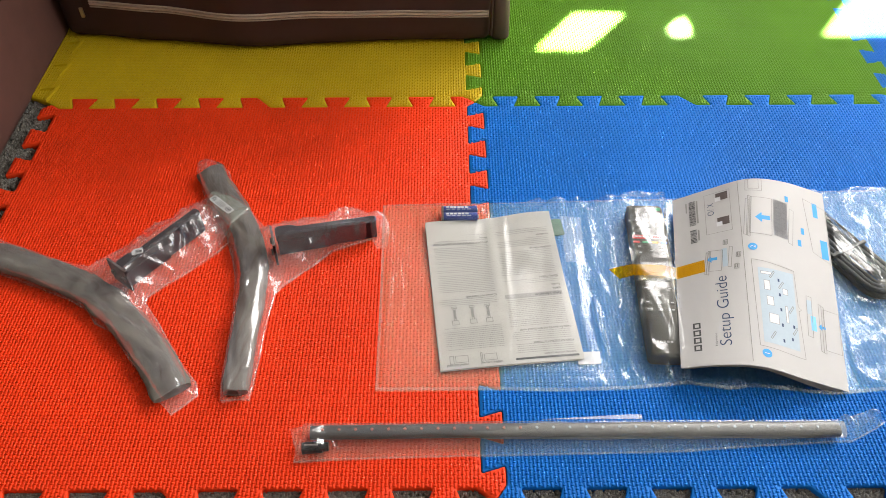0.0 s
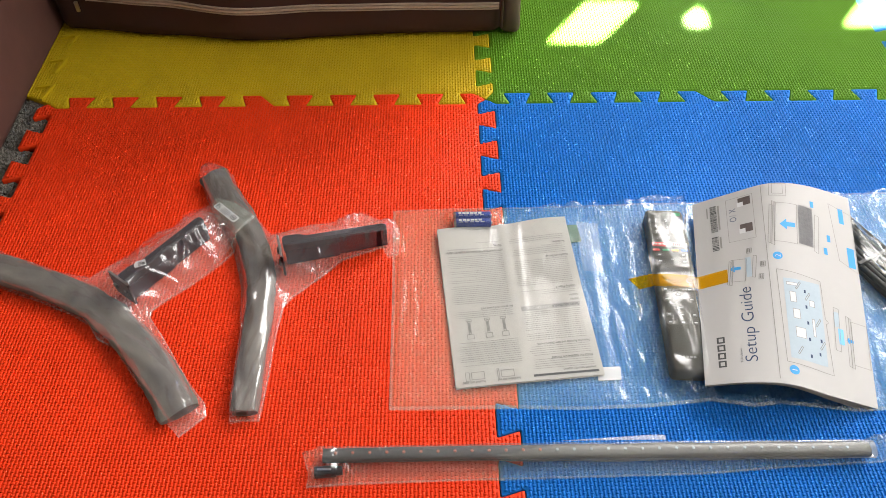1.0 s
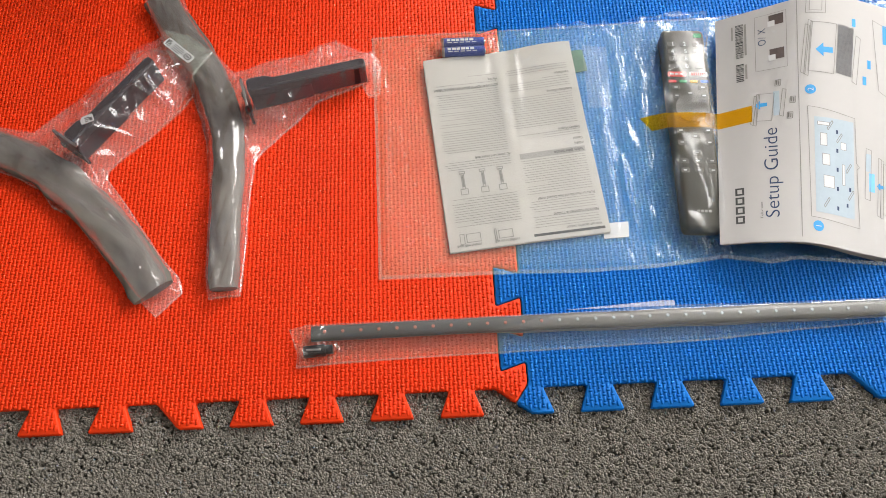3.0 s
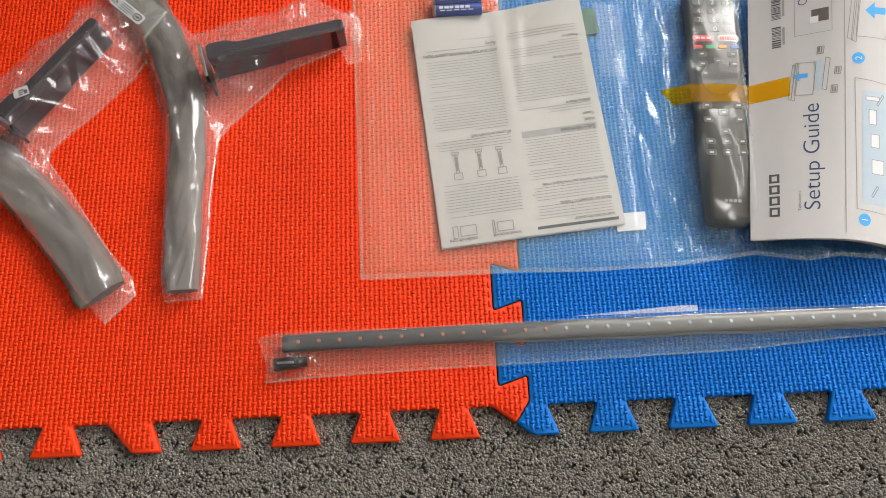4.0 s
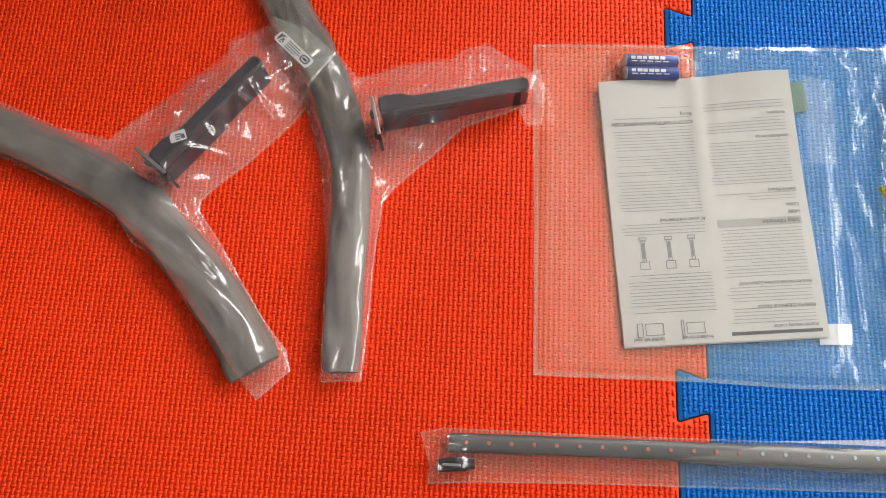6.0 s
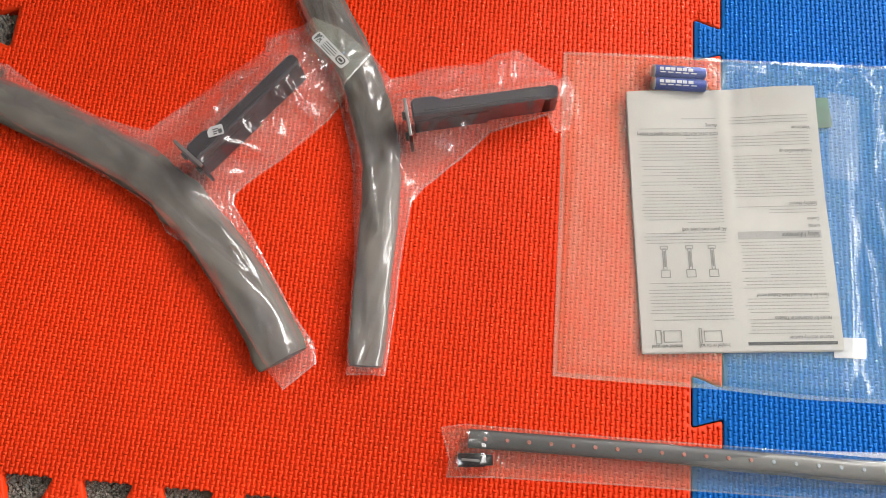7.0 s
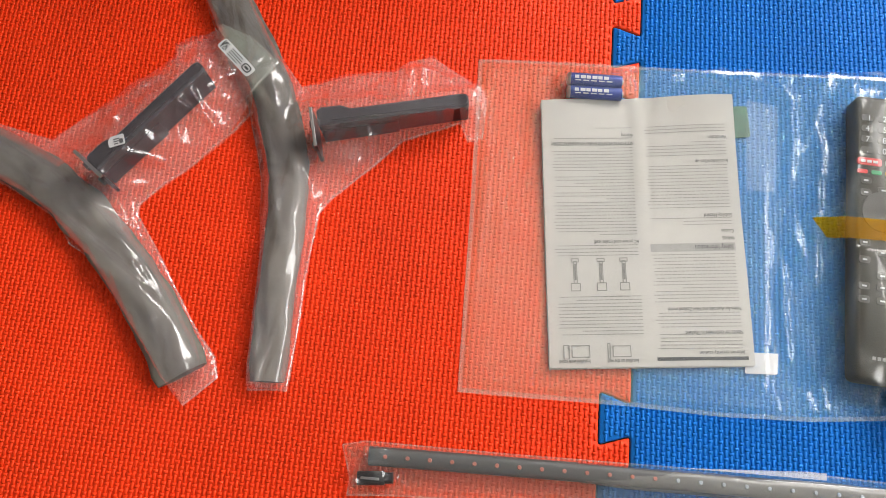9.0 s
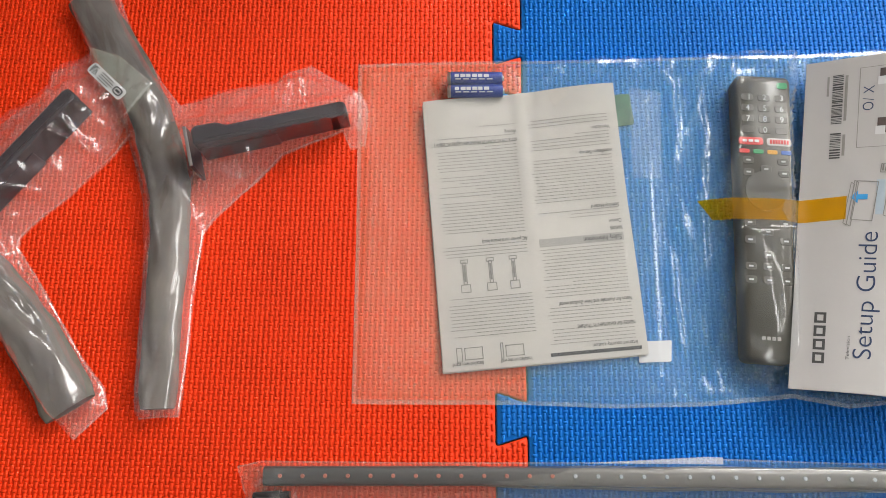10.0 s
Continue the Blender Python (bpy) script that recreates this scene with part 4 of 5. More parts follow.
lines(0.525, 0.955, headings_right, 0.115, 0.885, [(0.255, 0.40)])
part("small_print", place(sheet_of(leaf, rects, 0.0003), at), GREYINK, leaflet, "rows of small grey print")


def on_leaf(words, a, b, width, name="heading", mat=INK, size=0.0042):
    bm = flat_text(words, size)
    k = width / max(1e-6, text_width(bm))
    for v in bm.verts:
        v.co = leaf(a + v.co.x * k, b - v.co.y / 0.213, 0.0004)
    part(name, place(bm, at), mat, leaflet)


for b, words in headings_left.items():
    on_leaf(words, 0.045, b, len(words) * 0.0088)
for b, words in headings_right.items():
    on_leaf(words, 0.525, b, min(0.43, len(words) * 0.0088))
on_leaf("Internet security caution", 0.045, 0.052, 0.22)
part("title_band", place(sheet_of(leaf, [(0.045, 0.47, 0.408, 0.438)], 0.0002), at), LIGHTINK, leaflet, "pale grey heading band")
on_leaf("Safety Information", 0.055, 0.430, 0.19, "title", INK, 0.0056)
part("header_bar", place(sheet_of(leaf, [(0.03, 0.475, 0.020, 0.032)], 0.0003), at), INK, leaflet)


def outline_rects(a0, a1, b0, b1, w=0.004):
    return [(a0, a1, b0, b0 + w * 0.7), (a0, a1, b1 - w * 0.7, b1), (a0, a0 + w, b0, b1), (a1 - w, a1, b0, b1)]


def diagram(rects):
    part("diagram", place(sheet_of(leaf, rects, 0.0003), at), GREYINK, leaflet, "small line drawing of a mounted screen")


diagram(outline_rects(0.60, 0.69, 0.035, 0.075) + outline_rects(0.70, 0.715, 0.03, 0.085))
diagram(outline_rects(0.80, 0.89, 0.035, 0.078) + outline_rects(0.90, 0.93, 0.03, 0.08))
for a in (0.585, 0.70, 0.83):
    diagram(outline_rects(a, a + 0.05, 0.27, 0.30) + outline_rects(a + 0.015, a + 0.035, 0.298, 0.38) + outline_rects(a + 0.005, a + 0.045, 0.375, 0.39) + [(a + 0.02, a + 0.03, 0.31, 0.37)])
on_leaf("Installed on the wall", 0.565, 0.028, 0.15, "caption")
on_leaf("Installed with stand", 0.80, 0.028, 0.15, "caption")

# white tag and green card under the leaflet's edge
tag = tagged(obj("paper_tag", slab(rounded([Vector(p) for p in ((0.060, 0.158), (0.0835, 0.159), (0.0845, 0.1745), (0.061, 0.1735))], 0.001), MAT_TOP + 0.001, MAT_TOP + 0.0016), STICKER), "small blank white paper tag beside the leaflet", "paper tag")
tagged(obj("green_card", slab(rounded([Vector(p) for p in ((0.046, 0.342), (0.066, 0.345), (0.063, 0.371), (0.044, 0.369))], 0.002), MAT_TOP + 0.001, MAT_TOP + 0.002), plain("green_card", (0.06, 0.15, 0.09), 0.6, 0, 0.5, 120, 0.1)), "small green printed card half under the leaflet", "card")
tagged(obj("inner_bag", slab(rounded([Vector(p) for p in ((0.062, 0.300), (0.084, 0.300), (0.088, 0.372), (0.063, 0.376))], 0.002), MAT_TOP + 0.002, MAT_TOP + 0.0024), FILM_INNER), "folded milky inner bag beside the leaflet", "plastic bag")


# two batteries
def battery(x, y):
    cell = thing("battery", (x, y, MAT_TOP + 0.0072), "small blue metallic battery cell beside the leaflet", "battery", "pair of batteries")
    prof = [(-0.0222, 0.0), (-0.0222, 0.0035), (-0.0215, 0.0049), (-0.0200, 0.0052), (0.0195, 0.0052), (0.0212, 0.0049), (0.0214, 0.0021), (0.0226, 0.0019), (0.0226, 0.0)]

    def turned(section):
        vs, fs = [], []
        for px, r in section:
            for k in range(20):
                vs.append((px, r * math.cos(k * math.pi / 10), r * math.sin(k * math.pi / 10)))
        for i in range(len(section) - 1):
            for k in range(20):
                q = (k + 1) % 20
                fs.append((i * 20 + k, i * 20 + q, i * 20 + 20 + q, i * 20 + 20 + k))
        return from_lists(vs, fs)
    part("case", turned(prof[:6]), BATTERYBLUE, cell, "", True)
    part("end_band", turned([(-0.0224, 0.0), (-0.0224, 0.0036), (-0.0216, 0.0051), (-0.0195, 0.0053), (-0.0195, 0.0050)]), STEEL, cell, "", True)
    part("terminal", turned(prof[5:]), STEEL, cell, "", True)
    rects = [box(-0.0165 + 0.0046 * k, -0.0132 + 0.0046 * k + 0.0006 * (k % 2), -0.0013, 0.0013, 0.0050, 0.0054) for k in range(6)]
    rects += [box(-0.016 + 0.0062 * k, -0.0115 + 0.0062 * k, -0.0030, -0.0023, 0.0040, 0.0048) for k in range(5)]
    part("lettering", joined(*rects), WHITEINK, cell)
    return cell


first = battery(-0.0590, 0.3815)
copy_thing(first, pose(-0.0588, 0.3705, MAT_TOP + 0.0072, 0, 0, 0.6))

# remote control, its head away from the camera
R_AT = Vector((0.1497, 0.157, MAT_TOP))
R_UP = Vector((0.0135, 0.2215)).normalized()
remote = thing("remote_control", R_AT, "dark grey slim television remote control inside the bag", "remote control")
rm = Matrix.Rotation(math.atan2(R_UP.y, R_UP.x) - math.pi / 2, 4, "Z")
RL, RW, RH = 0.222, 0.0425, 0.0185
shape = rounded([Vector(p) for p in ((-RW * 0.42, 0), (RW * 0.42, 0), (RW / 2, RL), (-RW / 2, RL))], 0.006, 5)
part("body", moved(slab(shape, 0.0015, RH, 0.003), rm), REMOTE, remote, "", True)


def row_at(d):
    return d + 0.010 + 0.055 * min(d, 0.25)


def key(name, x, d, w, h, mat, label=""):
    y = RL * (1 - row_at(d))
    bm = slab(rounded([Vector(p) for p in ((x - w / 2, y - h / 2), (x + w / 2, y - h / 2), (x + w / 2, y + h / 2), (x - w / 2, y + h / 2))], min(w, h) * 0.4, 3), RH - 0.0008, RH + 0.0004, 0.0003)
    return part(name, moved(bm, rm), mat, remote, label)


def key_text(owner, words, x, d, size, mat=WHITEINK):
    bm = flat_text(words, size)
    w = text_width(bm)
    moved(bm, rm @ Matrix.Translation((x - w / 2, RL * (1 - row_at(d)) - size * 0.35, RH + 0.0009)))
    part("numeral", bm, mat, owner)


for r, row in enumerate(("123", "456", "789", ".0 ")):
    for c, ch in enumerate(row):
        k = key("key", -0.0127 + 0.0127 * c, 0.072 + 0.038 * r, 0.0095, 0.0058, REMKEY)
        if ch != " ":
            key_text(k, ch, -0.0127 + 0.0127 * c, 0.072 + 0.038 * r, 0.0066)
k = key("service_key", -0.0105, 0.226, 0.0185, 0.0062, KEYRED, "red service key")
part("lettering", moved(joined(*[box(-0.017 + 0.0045 * q, -0.0137 + 0.0045 * q, RL * 0.7515 - 0.001, RL * 0.7515 + 0.001, RH + 0.0005, RH + 0.0009) for q in range(3)]), rm), WHITEINK, k)
k = key("service_key", 0.0105, 0.226, 0.0185, 0.0062, WHITEINK, "white service key with red lettering")
part("lettering", moved(joined(*[box(0.0035 + 0.0021 * q, 0.0049 + 0.0021 * q, RL * 0.7515 - 0.0016, RL * 0.7515 + 0.0016, RH + 0.0005, RH + 0.0009) for q in range(7)]), rm), KEYRED, k)
for c, m in enumerate((KEYRED, KEYGREEN, KEYAMBER, KEYBLUE)):
    key("colour_key", -0.0156 + 0.0104 * c, 0.262, 0.0078, 0.0034, m)
for x, d in ((-0.013, 0.295), (0.013, 0.295), (-0.013, 0.338), (0.0, 0.325), (0.0135, 0.338), (-0.013, 0.515), (-0.013, 0.575), (0.013, 0.515), (0.013, 0.575), (0.0, 0.625), (-0.013, 0.665), (0.0, 0.665), (0.013, 0.665), (-0.013, 0.71), (0.0, 0.71), (0.013, 0.71), (0.0, 0.545)):
    k = key("key", x, d, 0.0085, 0.0058, REMKEY)
    y = RL * (1 - row_at(d))
    part("symbol", moved(box(x - 0.0016, x + 0.0016, y - 0.0006, y + 0.0006, RH + 0.0005, RH + 0.0009), rm), WHITEINK, k)
bm = bmesh.new()
bmesh.ops.create_cone(bm, cap_ends=True, segments=32, radius1=0.0165, radius2=0.0155, depth=0.002)
part("direction_pad", moved(bm, rm @ Matrix.Translation((0, RL * 0.575, RH - 0.0004))), REMKEY, remote)
part("maker_mark", moved(joined(*[box(-0.0065 + 0.0036 * q, -0.0040 + 0.0036 * q, RL * 0.075 - 0.0013, RL * 0.075 + 0.0013, RH + 0.0002, RH + 0.0006) for q in range(4)]), rm), LIGHTINK, remote)
part("power_key", moved(slab(rounded([Vector(p) for p in ((0.010, 0.211), (0.018, 0.211), (0.018, 0.216), (0.010, 0.216))], 0.002), RH - 0.0005, RH + 0.0006), rm), KEYGREEN, remote, "green power key")

# coiled power cord
at = Vector((0.43, 0.32, MAT_TOP))
cord = thing("power_cord", at, "coiled black power cord tied inside the clear bag", "power cord")
loops = []
c_end, c_dir = Vector((0.406, 0.266)), Vector((-0.45, 0.89)).normalized()
c_side = Vector((c_dir.y, -c_dir.x))
for n in range(6):
    rr = random.Random(n)
    half, layer, long = 0.0215 - 0.0068 * (n % 3) + rr.uniform(-0.0008, 0.0008), n // 3, 0.112 + rr.uniform(-0.008, 0.008)
    z = MAT_TOP + 0.0055 + 0.0060 * layer
    for k in range(40):
        t = k / 40
        if t < 0.3:
            p = c_end + c_side * half + c_dir * long * (1 - t / 0.3)
        elif t < 0.5:
            a = (t - 0.3) / 0.2 * math.pi
            p = c_end + c_side * half * math.cos(a) - c_dir * half * math.sin(a)
        elif t < 0.8:
            p = c_end - c_side * half + c_dir * long * (t - 0.5) / 0.3
        else:
            a = (t - 0.8) / 0.2 * math.pi
            p = c_end + c_dir * long - c_side * half * math.cos(a) + c_dir * half * math.sin(a)
        p = p + c_side * 0.0012 * noise.noise(Vector((t * 6, n, 0.5)))
        loops.append(Vector((p.x, p.y, z + 0.0010 * math.sin(t * 12 + n))))
part("cord", place(sweep(loops, oval(0.0070, 0.0066, 10)), at), CORD, cord, "", True)
tie_at = c_end + c_dir * 0.045
part("tie", place(moved(box(-0.026, 0.026, -0.0022, 0.0022, 0.002, 0.0175, 0.0012), Matrix.Translation((tie_at.x, tie_at.y, MAT_TOP)) @ Matrix.Rotation(math.atan2(c_side.y, c_side.x), 4, "Z")), at), LEGMETAL, cord, "dark wire tie")

# setup guide, curled over the remote
G_O, G_U, G_V = Vector((0.158, 0.1385)), Vector((0.1690, -0.0170)), Vector((0.0430, 0.2525))


def curve_at(points, s):
    """A smooth curve through (s, z) knots."""
    s = max(points[0][0], min(points[-1][0], s))
    for i in range(len(points) - 1):
        (s0, z0), (s1, z1) = points[i], points[i + 1]
        if s <= s1:
            break
    (a0, az), (b0, bz) = points[max(0, i - 1)], points[min(len(points) - 1, i + 2)]
    w = s1 - s0
    m0, m1 = (z1 - az) / (s1 - a0) * w, (bz - z0) / (b0 - s0) * w
    t = (s - s0) / w
    return (2 * t ** 3 - 3 * t * t + 1) * z0 + (t ** 3 - 2 * t * t + t) * m0 + (3 * t * t - 2 * t ** 3) * z1 + (t ** 3 - t * t) * m1


LOW = ((0.0, 0.034), (0.22, 0.045), (0.45, 0.047), (0.72, 0.031), (1.0, 0.015))
HIGH = ((0.0, 0.024), (0.22, 0.046), (0.45, 0.066), (0.68, 0.066), (1.0, 0.050))


def guide(u, v, lift=0.0):
    p = G_O + G_U * u + G_V * v
    return Vector((p.x, p.y, curve_at(LOW, u) * (1 - v) + curve_at(HIGH, u) * v + lift))


at = Vector((0.26, 0.26, MAT_TOP))
booklet = thing("setup_guide", at, "white printed setup guide curled over the accessory bag", "booklet")
part("cover", place(two_sided(guide, 40, 12, 0.0005), at), GUIDEPAPER, booklet, "", True)
for n in (1, 2):
    vs, fs = bent_grid(lambda u, v, l: guide(u * (1 - 0.004 * n) + 0.01 * n, v * (1 + 0.0), -0.0014 * n - 0.004 * n * u * u), 0, 1, 0, 1, 0, 30, 8)
    part("inner_page", place(from_lists(vs, fs), at), GUIDEPAPER, booklet, "", True)


def print_on(name, rects, mat, label="", lift=0.00016):
    part(name, place(sheet_of(guide, rects, lift), at), mat, booklet, label)


def frame_lines(u0, u1, v0, v1, w=0.0024):
    return [(u0, u1, v0, v0 + w * 0.66), (u0, u1, v1 - w * 0.66, v1), (u0, u0 + w, v0, v1), (u1 - w, u1, v0, v1)]


def guide_words(words, u, v, cap, name, mat, length=None, lift=0.00020):
    """Words that run up the page: their line is along v, their foot towards greater u."""
    bm = flat_text(words, 0.02, 0.009)
    k = cap / 0.0146
    kl = k if length is None else length / text_width(bm)
    for q in bm.verts:
        q.co = guide(u - q.co.y * k / 0.1684, v + q.co.x * kl / 0.2561, lift)
    part(name, place(bm, at), mat, booklet)


guide_words("Setup Guide", 0.287, 0.090, 0.0122, "title", NAVYINK, 0.0915)
guide_words("Television", 0.207, 0.088, 0.0022, "subtitle", INK, 0.0165)
# the maker's mark: four plain dark blocks
for k in range(4):
    print_on("maker_mark", frame_lines(0.078, 0.120, 0.074 + 0.0375 * k, 0.104 + 0.0375 * k, 0.010), INK)
rr = random.Random(5)
for v0, v1 in ((0.676, 0.755), (0.787, 0.947)):
    bars, v = [], v0
    while v < v1:
        w = rr.choice((0.002, 0.003, 0.005))
        bars.append((0.098, 0.136, v, v + w))
        v += w + rr.choice((0.002, 0.003, 0.004))
    print_on("barcode", bars, INK)
    print_on("number_bar", [(0.142, 0.152, v0 + 0.008, v1 - 0.004)], GREYINK)
print_on("number_bar", [(0.078, 0.086, 0.88, 0.945)], GREYINK)


def drawing(rects, mat=GREYINK, label="thin printed line drawing"):
    print_on("line_drawing", rects, mat, label)


drawing(frame_lines(0.192, 0.346, 0.706, 0.962))
drawing([(0.395, 0.3985, 0.02, 0.998)])


def slant(corners, w=0.0005, mat=GREYINK):
    """A closed outline of thin printed strokes through corners (u, v)."""
    verts, faces = [], []
    for (u0, v0), (u1, v1) in zip(corners, corners[1:] + corners[:1]):
        du, dv = (u1 - u0) * 0.1684, (v1 - v0) * 0.2561
        ll = math.hypot(du, dv)
        nu, nv = -dv / ll * w / 2 / 0.1684, du / ll * w / 2 / 0.2561
        n = max(1, int(abs(u1 - u0) / 0.022))
        for k in range(n):
            for q in (k / n, (k + 1) / n):
                u, v = u0 + (u1 - u0) * q, v0 + (v1 - v0) * q
                verts += [guide(u - nu, v - nv, 0.0002), guide(u + nu, v + nv, 0.0002)]
            b = len(verts) - 4
            faces.append((b, b + 1, b + 3, b + 2))
    part("line_drawing", place(from_lists(verts, faces), at), mat, booklet, "thin printed line drawing")


def sloping(u0, u1, v0, v1, lean):
    """A parallelogram whose far end leans across the page."""
    return [(u0, v0), (u1, v0 - lean * 0.3), (u1 + lean, v1 - lean * 0.3), (u0 + lean, v1)]


# small screen and its stand on the cover
for box_ in ((0.160, 0.172, 0.478, 0.600, 0.022), (0.172, 0.186, 0.474, 0.606, 0.022), (0.186, 0.262, 0.488, 0.604, 0.016), (0.300, 0.318, 0.500, 0.612, 0.018)):
    slant(sloping(*box_))
for u0, v0 in ((0.282, 0.628), (0.352, 0.548), (0.336, 0.484)):
    slant(sloping(u0, u0 + 0.026, v0, v0 + 0.026, 0.004), 0.0006)
    slant([(u0 + 0.008, v0 + 0.004), (u0 + 0.010, v0 + 0.024)], 0.0009)
    slant([(u0 + 0.018, v0 + 0.003), (u0 + 0.020, v0 + 0.022)], 0.0009)
# the large screen at the fold
for box_ in ((0.408, 0.430, 0.672, 0.880, 0.030), (0.424, 0.446, 0.664, 0.898, 0.030), (0.446, 0.590, 0.676, 0.888, 0.022), (0.700, 0.728, 0.652, 0.846, 0.030)):
    slant(sloping(*box_))
slant([(0.440, 0.930), (0.548, 0.925), (0.552, 0.996), (0.446, 0.996)])
slant([(0.460, 0.940), (0.528, 0.937), (0.531, 0.996), (0.464, 0.996)])
# parts list, its pointer, and the back of the stand
slant([(0.440, 0.530), (0.715, 0.505), (0.722, 0.330), (0.742, 0.318), (0.724, 0.306), (0.738, 0.088), (0.448, 0.098)])
for box_ in ((0.850, 0.868, 0.150, 0.372, 0.012), (0.868, 0.884, 0.146, 0.366, 0.012), (0.884, 0.990, 0.160, 0.352, 0.008)):
    slant(sloping(*box_))
slant(sloping(0.772, 0.806, 0.205, 0.398, 0.012))
slant([(0.838, 0.930), (0.995, 0.900), (0.995, 0.600), (0.872, 0.640)])
for u0, v0 in ((0.52, 0.145), (0.545, 0.445), (0.668, 0.19), (0.655, 0.29), (0.60, 0.40)):
    slant([(u0, v0), (u0 + 0.030, v0 + 0.034), (u0 + 0.036, v0 + 0.028), (u0 + 0.006, v0 - 0.006)], 0.0007)

BROWNINK = plain("dark_brown_ink", (0.07, 0.05, 0.045), 0.6, 0, 0.4, 200, 0)
for v0 in (0.748, 0.905):
    print_on("photo_block", [(0.262, 0.332, v0, v0 + 0.048)], BROWNINK)
    print_on("photo_highlight", [(0.256, 0.290, v0 - 0.004, v0 + 0.022)], WHITEINK, "", 0.00022)
print_on("panel", [(0.474, 0.706, 0.118, 0.488)], PALEINK, "pale blue parts panel")
print_on("panel", [(0.272, 0.302, 0.502, 0.606)], PALEINK)
print_on("panel", [(0.782, 0.815, 0.31, 0.378)], PALEINK)
print_on("panel", [(0.800, 0.835, 0.235, 0.305)], plain("mid_blue_ink", (0.15, 0.45, 0.75), 0.6, 0, 0.05, 200, 0))
HATCH = plain("hatch_grey", (0.30, 0.30, 0.31), 0.7, 0, 0.3, 260, 0)
for k in range(20):
    u = 0.604 + 0.0048 * k
    slant([(u, 0.676 - 0.0004 * k), (u + 0.020, 0.884 - 0.0006 * k)], 0.0005, HATCH)
for r in ((0.705, 0.728, 0.882, 0.915), (0.800, 0.822, 0.720, 0.755), (0.768, 0.792, 0.650, 0.684), (0.905, 0.94, 0.84, 0.92), (0.935, 0.985, 0.62, 0.72)):
    print_on("blue_part", [r], CYANINK)
for r in [(0.598, 0.610, 0.137 + 0.073 * k, 0.152 + 0.073 * k) for k in range(5)] + [(0.674, 0.686, 0.217, 0.232), (0.657, 0.668, 0.156, 0.170)]:
    print_on("callout", [r], NAVYINK, "", 0.00022)
for r in ((0.52, 0.585, 0.215, 0.262), (0.515, 0.560, 0.300, 0.345), (0.505, 0.545, 0.375, 0.425), (0.632, 0.650, 0.235, 0.315), (0.625, 0.66, 0.37, 0.40), (0.49, 0.56, 0.455, 0.47)):
    print_on("part_picture", [r], WHITEINK, "", 0.00022)
    print_on("part_outline", frame_lines(r[0], r[1], r[2], r[3], 0.003), GREYINK, "", 0.00028)


def guide_disc(u, v, r, mat, name):
    n = 24
    vs = [guide(u, v, 0.00018)] + [guide(u + r * math.cos(2 * math.pi * k / n) / 0.1684, v + r * math.sin(2 * math.pi * k / n) / 0.2561, 0.00018) for k in range(n)]
    part(name, place(from_lists(vs, [(0, k + 1, (k + 1) % n + 1) for k in range(n)]), at), mat, booklet)


def guide_arrow(u, v, length, wide, mat=CYANINK):
    """An arrow that points back across the page."""
    du, dv = length / 0.1684, wide / 0.2561
    shape = [(u, v), (u + du * 0.45, v + dv), (u + du * 0.45, v + dv * 0.4), (u + du, v + dv * 0.4), (u + du, v - dv * 0.4), (u + du * 0.45, v - dv * 0.4), (u + du * 0.45, v - dv)]
    part("arrow", place(from_lists([guide(a, b, 0.00020) for a, b in shape], [(0, 1, 2, 5, 6), (2, 3, 4, 5)]), at), mat, booklet)


for (u, v), ch in (((0.486, 0.066), "1"), ((0.457, 0.599), "2")):
    guide_disc(u, v, 0.0050, CYANINK, "number_disc")
    guide_words(ch, u + 0.016, v - 0.008, 0.0056, "number", WHITEINK, None, 0.00030)
guide_arrow(0.489, 0.768, 0.0165, 0.0075)
guide_arrow(0.180, 0.555, 0.0105, 0.005)
guide_arrow(0.848, 0.262, 0.008, 0.004)
guide_words("X", 0.245, 0.875, 0.0068, "symbol", NAVYINK)
guide_words("/", 0.245, 0.852, 0.0068, "symbol", NAVYINK)
guide_words("O", 0.245, 0.820, 0.0068, "symbol", NAVYINK)

# amber tape from the bag on to the guide
rows = [((0.1065, 0.2700), 0.0270), ((0.117, 0.2695), 0.0305), ((0.130, 0.2695), 0.0350), ((0.150, 0.2692), 0.0350), ((0.168, 0.2690), 0.0328)]
vs, fs = [], []
for n, ((x, y), z) in enumerate(rows):
    w = 0.0082 if n else 0.0075
    for q in range(5):
        yy = y - w + 2 * w * q / 4
        vs.append((x + (0.010 * (1 - q / 4) if n == 0 else 0.004 * (1 - q / 4) if n == 1 else 0), yy, z + 0.0004 * math.sin(n * 2.1 + q * 1.3)))
n0 = len(rows)
for s in (0.0, 0.04, 0.08, 0.12, 0.163):
    for q in range(5):
        g = guide(s + 0.004, 0.478 + 0.070 * q / 4 + 0.06 * s, 0.0009)
        vs.append(tuple(g))
for r in range(n0 + 4):
    for q in range(4):
        fs.append((r * 5 + q, r * 5 + 5 + q, r * 5 + 6 + q, r * 5 + 1 + q))
tagged(obj("tape_strip", from_lists(vs, fs), TAPE, None, "", True), "amber translucent tape holding the guide to the bag", "tape")

# the bag itself
BAG = [(-0.153, 0.396), (-0.10, 0.398), (-0.03, 0.399), (0.046, 0.400), (0.127, 0.403), (0.20, 0.404), (0.28, 0.408), (0.38, 0.415), (0.477, 0.420), (0.57, 0.424), (0.575, 0.30), (0.57, 0.122),
       (0.46, 0.126), (0.367, 0.124), (0.31, 0.119), (0.236, 0.129), (0.208, 0.126), (0.169, 0.133), (0.107, 0.127), (0.043, 0.125), (-0.022, 0.127), (-0.149, 0.127), (-0.150, 0.25)]
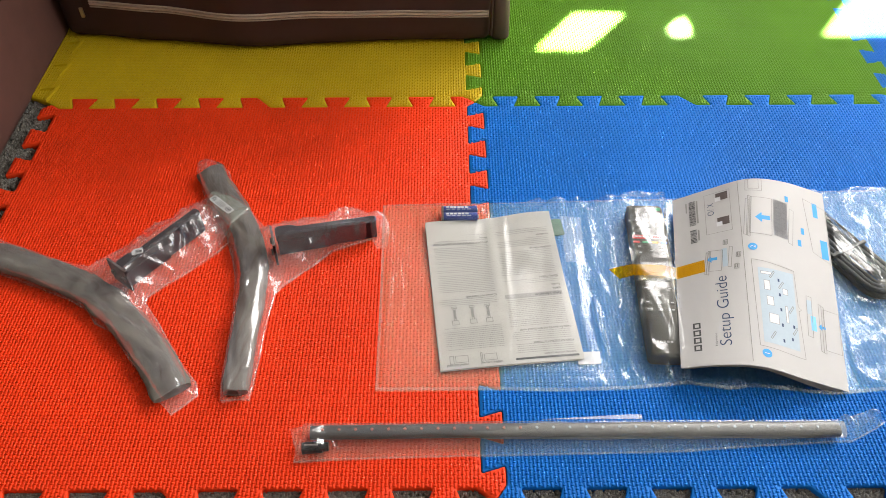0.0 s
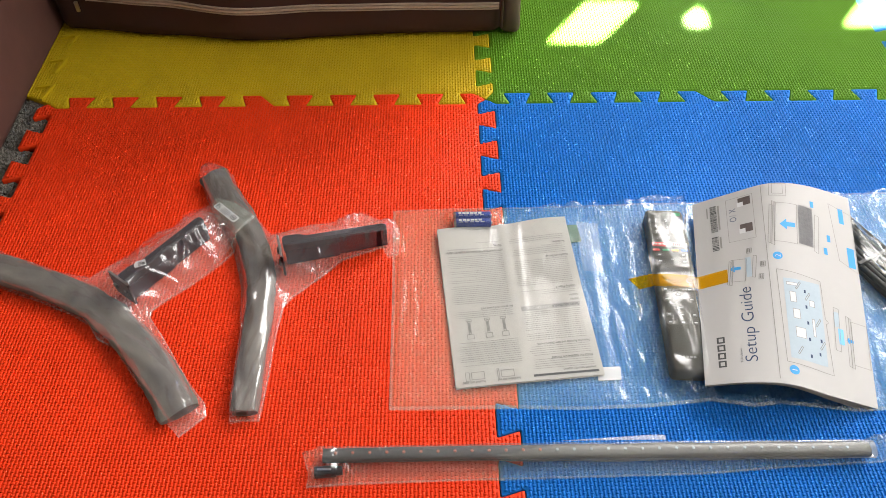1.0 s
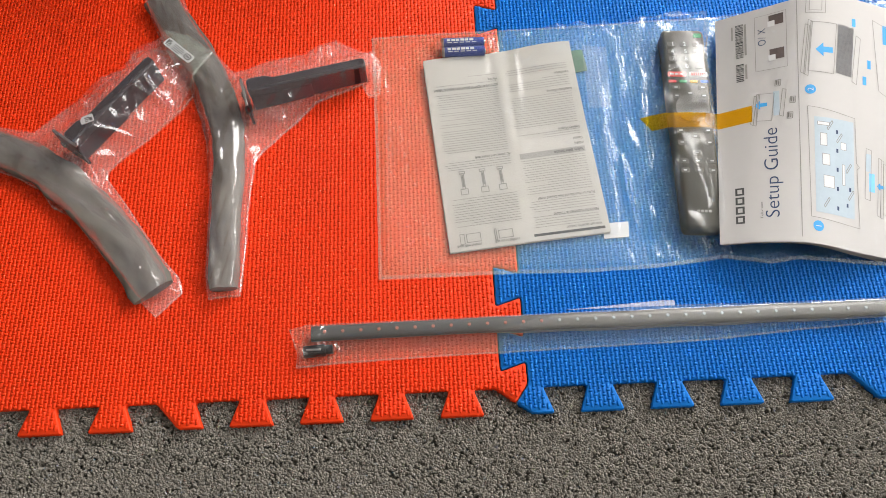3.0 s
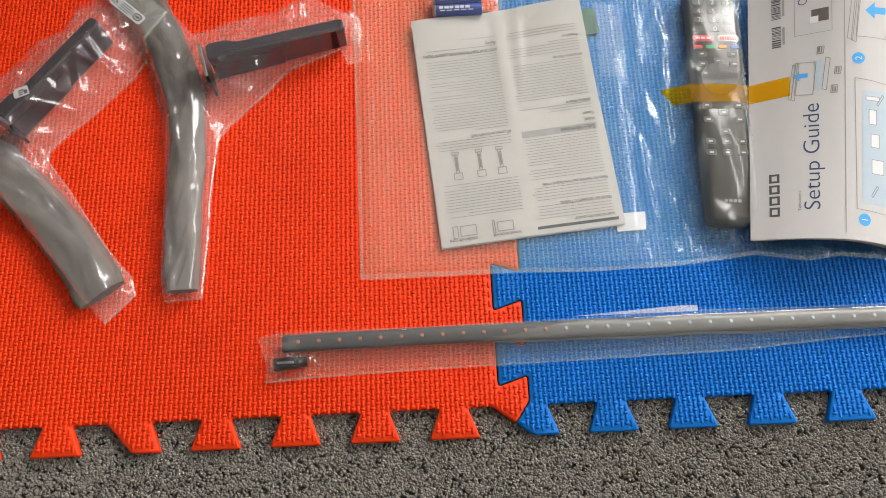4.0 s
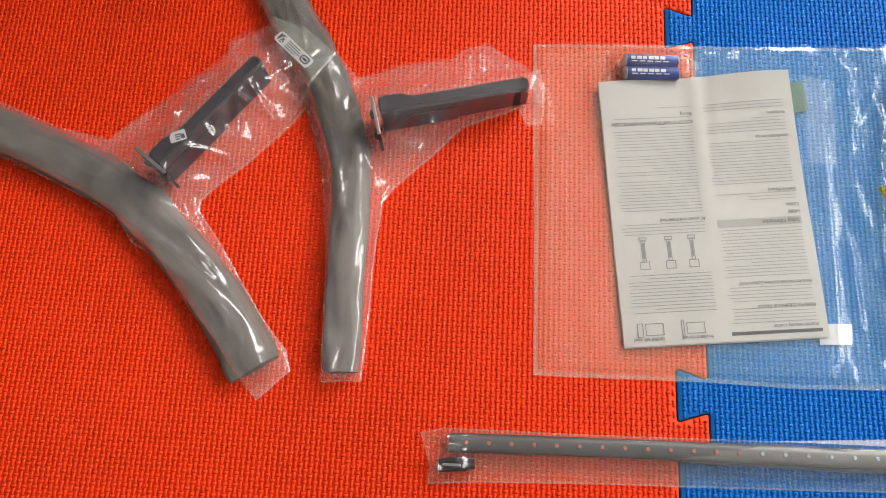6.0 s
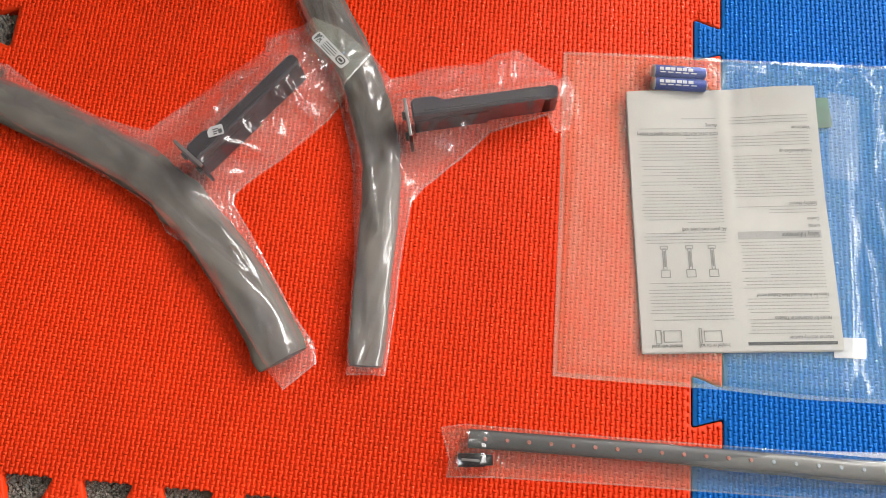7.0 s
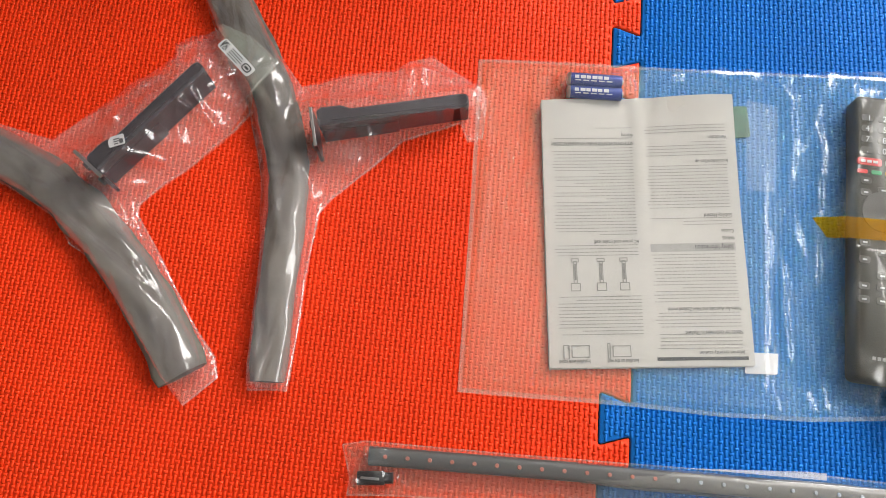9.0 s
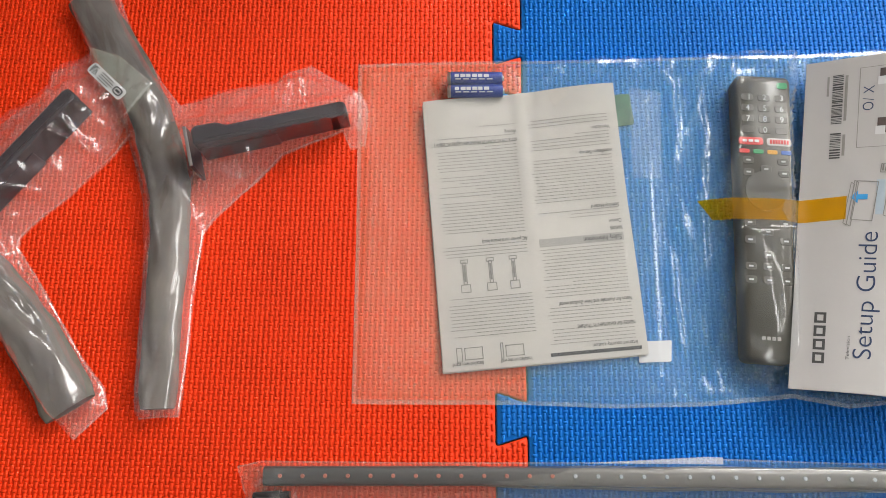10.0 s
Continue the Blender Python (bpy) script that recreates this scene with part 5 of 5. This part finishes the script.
R_LINE = [(0.1507, 0.172), (0.1627, 0.366)]


BAG_FOLDS = (([(0.101, 0.311), (0.121, 0.314), (0.139, 0.323), (0.160, 0.339)], 0.0040, 0.0030), ([(0.098, 0.330), (0.108, 0.345), (0.112, 0.360)], 0.0040, 0.0030),
             ([(0.112, 0.392), (0.116, 0.330), (0.110, 0.280), (0.113, 0.200)], 0.0060, 0.0050), ([(0.092, 0.396), (0.096, 0.340), (0.090, 0.290)], 0.0060, 0.0040),
             ([(0.088, 0.250), (0.086, 0.210), (0.092, 0.160)], 0.0050, 0.0045), ([(0.118, 0.185), (0.112, 0.160), (0.118, 0.134)], 0.0050, 0.0050),
             ([(0.128, 0.150), (0.122, 0.137), (0.100, 0.132)], 0.0045, 0.0040), ([(0.140, 0.148), (0.150, 0.136), (0.162, 0.133)], 0.0045, 0.0040),
             ([(0.060, 0.398), (0.078, 0.380), (0.100, 0.388)], 0.0045, 0.0045), ([(0.030, 0.398), (0.052, 0.384), (0.066, 0.392)], 0.0040, 0.0040),
             ([(0.125, 0.395), (0.150, 0.386), (0.175, 0.392)], 0.0045, 0.0045), ([(-0.146, 0.385), (-0.138, 0.300), (-0.143, 0.180)], 0.0050, 0.0010),
             ([(-0.135, 0.330), (-0.125, 0.250), (-0.132, 0.150)], 0.0050, 0.0008), ([(-0.120, 0.390), (-0.060, 0.393), (0.010, 0.392)], 0.0030, 0.0020),
             ([(0.345, 0.240), (0.400, 0.225), (0.450, 0.200)], 0.0060, 0.0050), ([(0.350, 0.180), (0.410, 0.170), (0.470, 0.150)], 0.0060, 0.0050))


def bag_height(x, y, edge):
    d = seg_dist(x, y, R_LINE)
    loose = ease((x - 0.06) / 0.04) * (1 - 0.45 * ease(1.6 - d / 0.022))
    h = 0.0050
    if -0.11 < x < 0.075 and 0.145 < y < 0.385:
        h = max(h, leaf(min(1, max(0, (0.067 - x) / 0.15)), min(1, max(0, (y - 0.16) / 0.2125))).z - MAT_TOP + 0.0020)
    h = max(h, 0.0145 * ease(1.6 - seg_dist(x, y, [(-0.08, 0.376), (-0.038, 0.376)]) / 0.012))
    h = max(h, 0.0212 * ease(1.0 - max(0.0, d - 0.020) / 0.030))
    h = max(h, 0.0200 * ease(1.5 - seg_dist(x, y, [(0.406, 0.266), (0.356, 0.366)]) / 0.030))
    h += (0.06 + 0.94 * loose) * (0.0150 * (facets(x * 40 - y * 5, y * 13 + x * 4, 3.3) - 0.5) + 0.0060 * (facets(x * 85 + y * 30, y * 46, 8.1) - 0.5))
    top = ease((y - 0.355) / 0.03) * ease((x + 0.02) / 0.07)
    h += top * (0.0140 * (facets(x * 70, y * 80 - x * 30, 6.6) - 0.3) + 0.004)
    for line, width, amp in BAG_FOLDS:
        h += amp * crease(x, y, line, width)
    h *= ease(edge / 0.010 + 0.10 + 0.35 * top)
    u = (x - 0.158 - 0.043 * (y - 0.1385) / 0.2525) / 0.1675
    v = (y - 0.1385 + 0.017 * u) / 0.2525
    if -0.06 < u < 1.08 and -0.06 < v < 1.06:
        h = min(h, guide(max(0, min(1, u)), max(0, min(1, v))).z - MAT_TOP - 0.0135)
    if d < 0.0215:
        h = max(h, 0.0202 + 0.0085 * ease((0.0215 - d) / 0.006) * ease((0.285 - abs(y - 0.30)) / 0.02) * facets(x * 52 + y * 12, y * 24 - x * 8, 12.5))
    if 0.10 < x < 0.18 and 0.255 < y < 0.284:
        h = min(h, 0.0206 if x > 0.124 else 0.0135)
    return MAT_TOP + max(0.0016, h)


at = Vector((0.2, 0.26, MAT_TOP))
bag = thing("accessory_bag", at, "large clear textured plastic bag holding leaflet, remote and cord", "plastic bag")
part("top_film", place(sheet(BAG, 0.0023, bag_height, 0.0010), at), FILM_BAG, bag, "", True)
part("under_film", place(sheet(BAG, 0.02, lambda x, y, e: MAT_TOP + 0.0007, 0.0010), at), FILM_BAG_UNDER, bag, "", True)
part("sealed_edge", place(seam_ribbon(BAG, 0.0032, MAT_TOP + 0.0016), at), FILM_SEAM, bag, "", True)
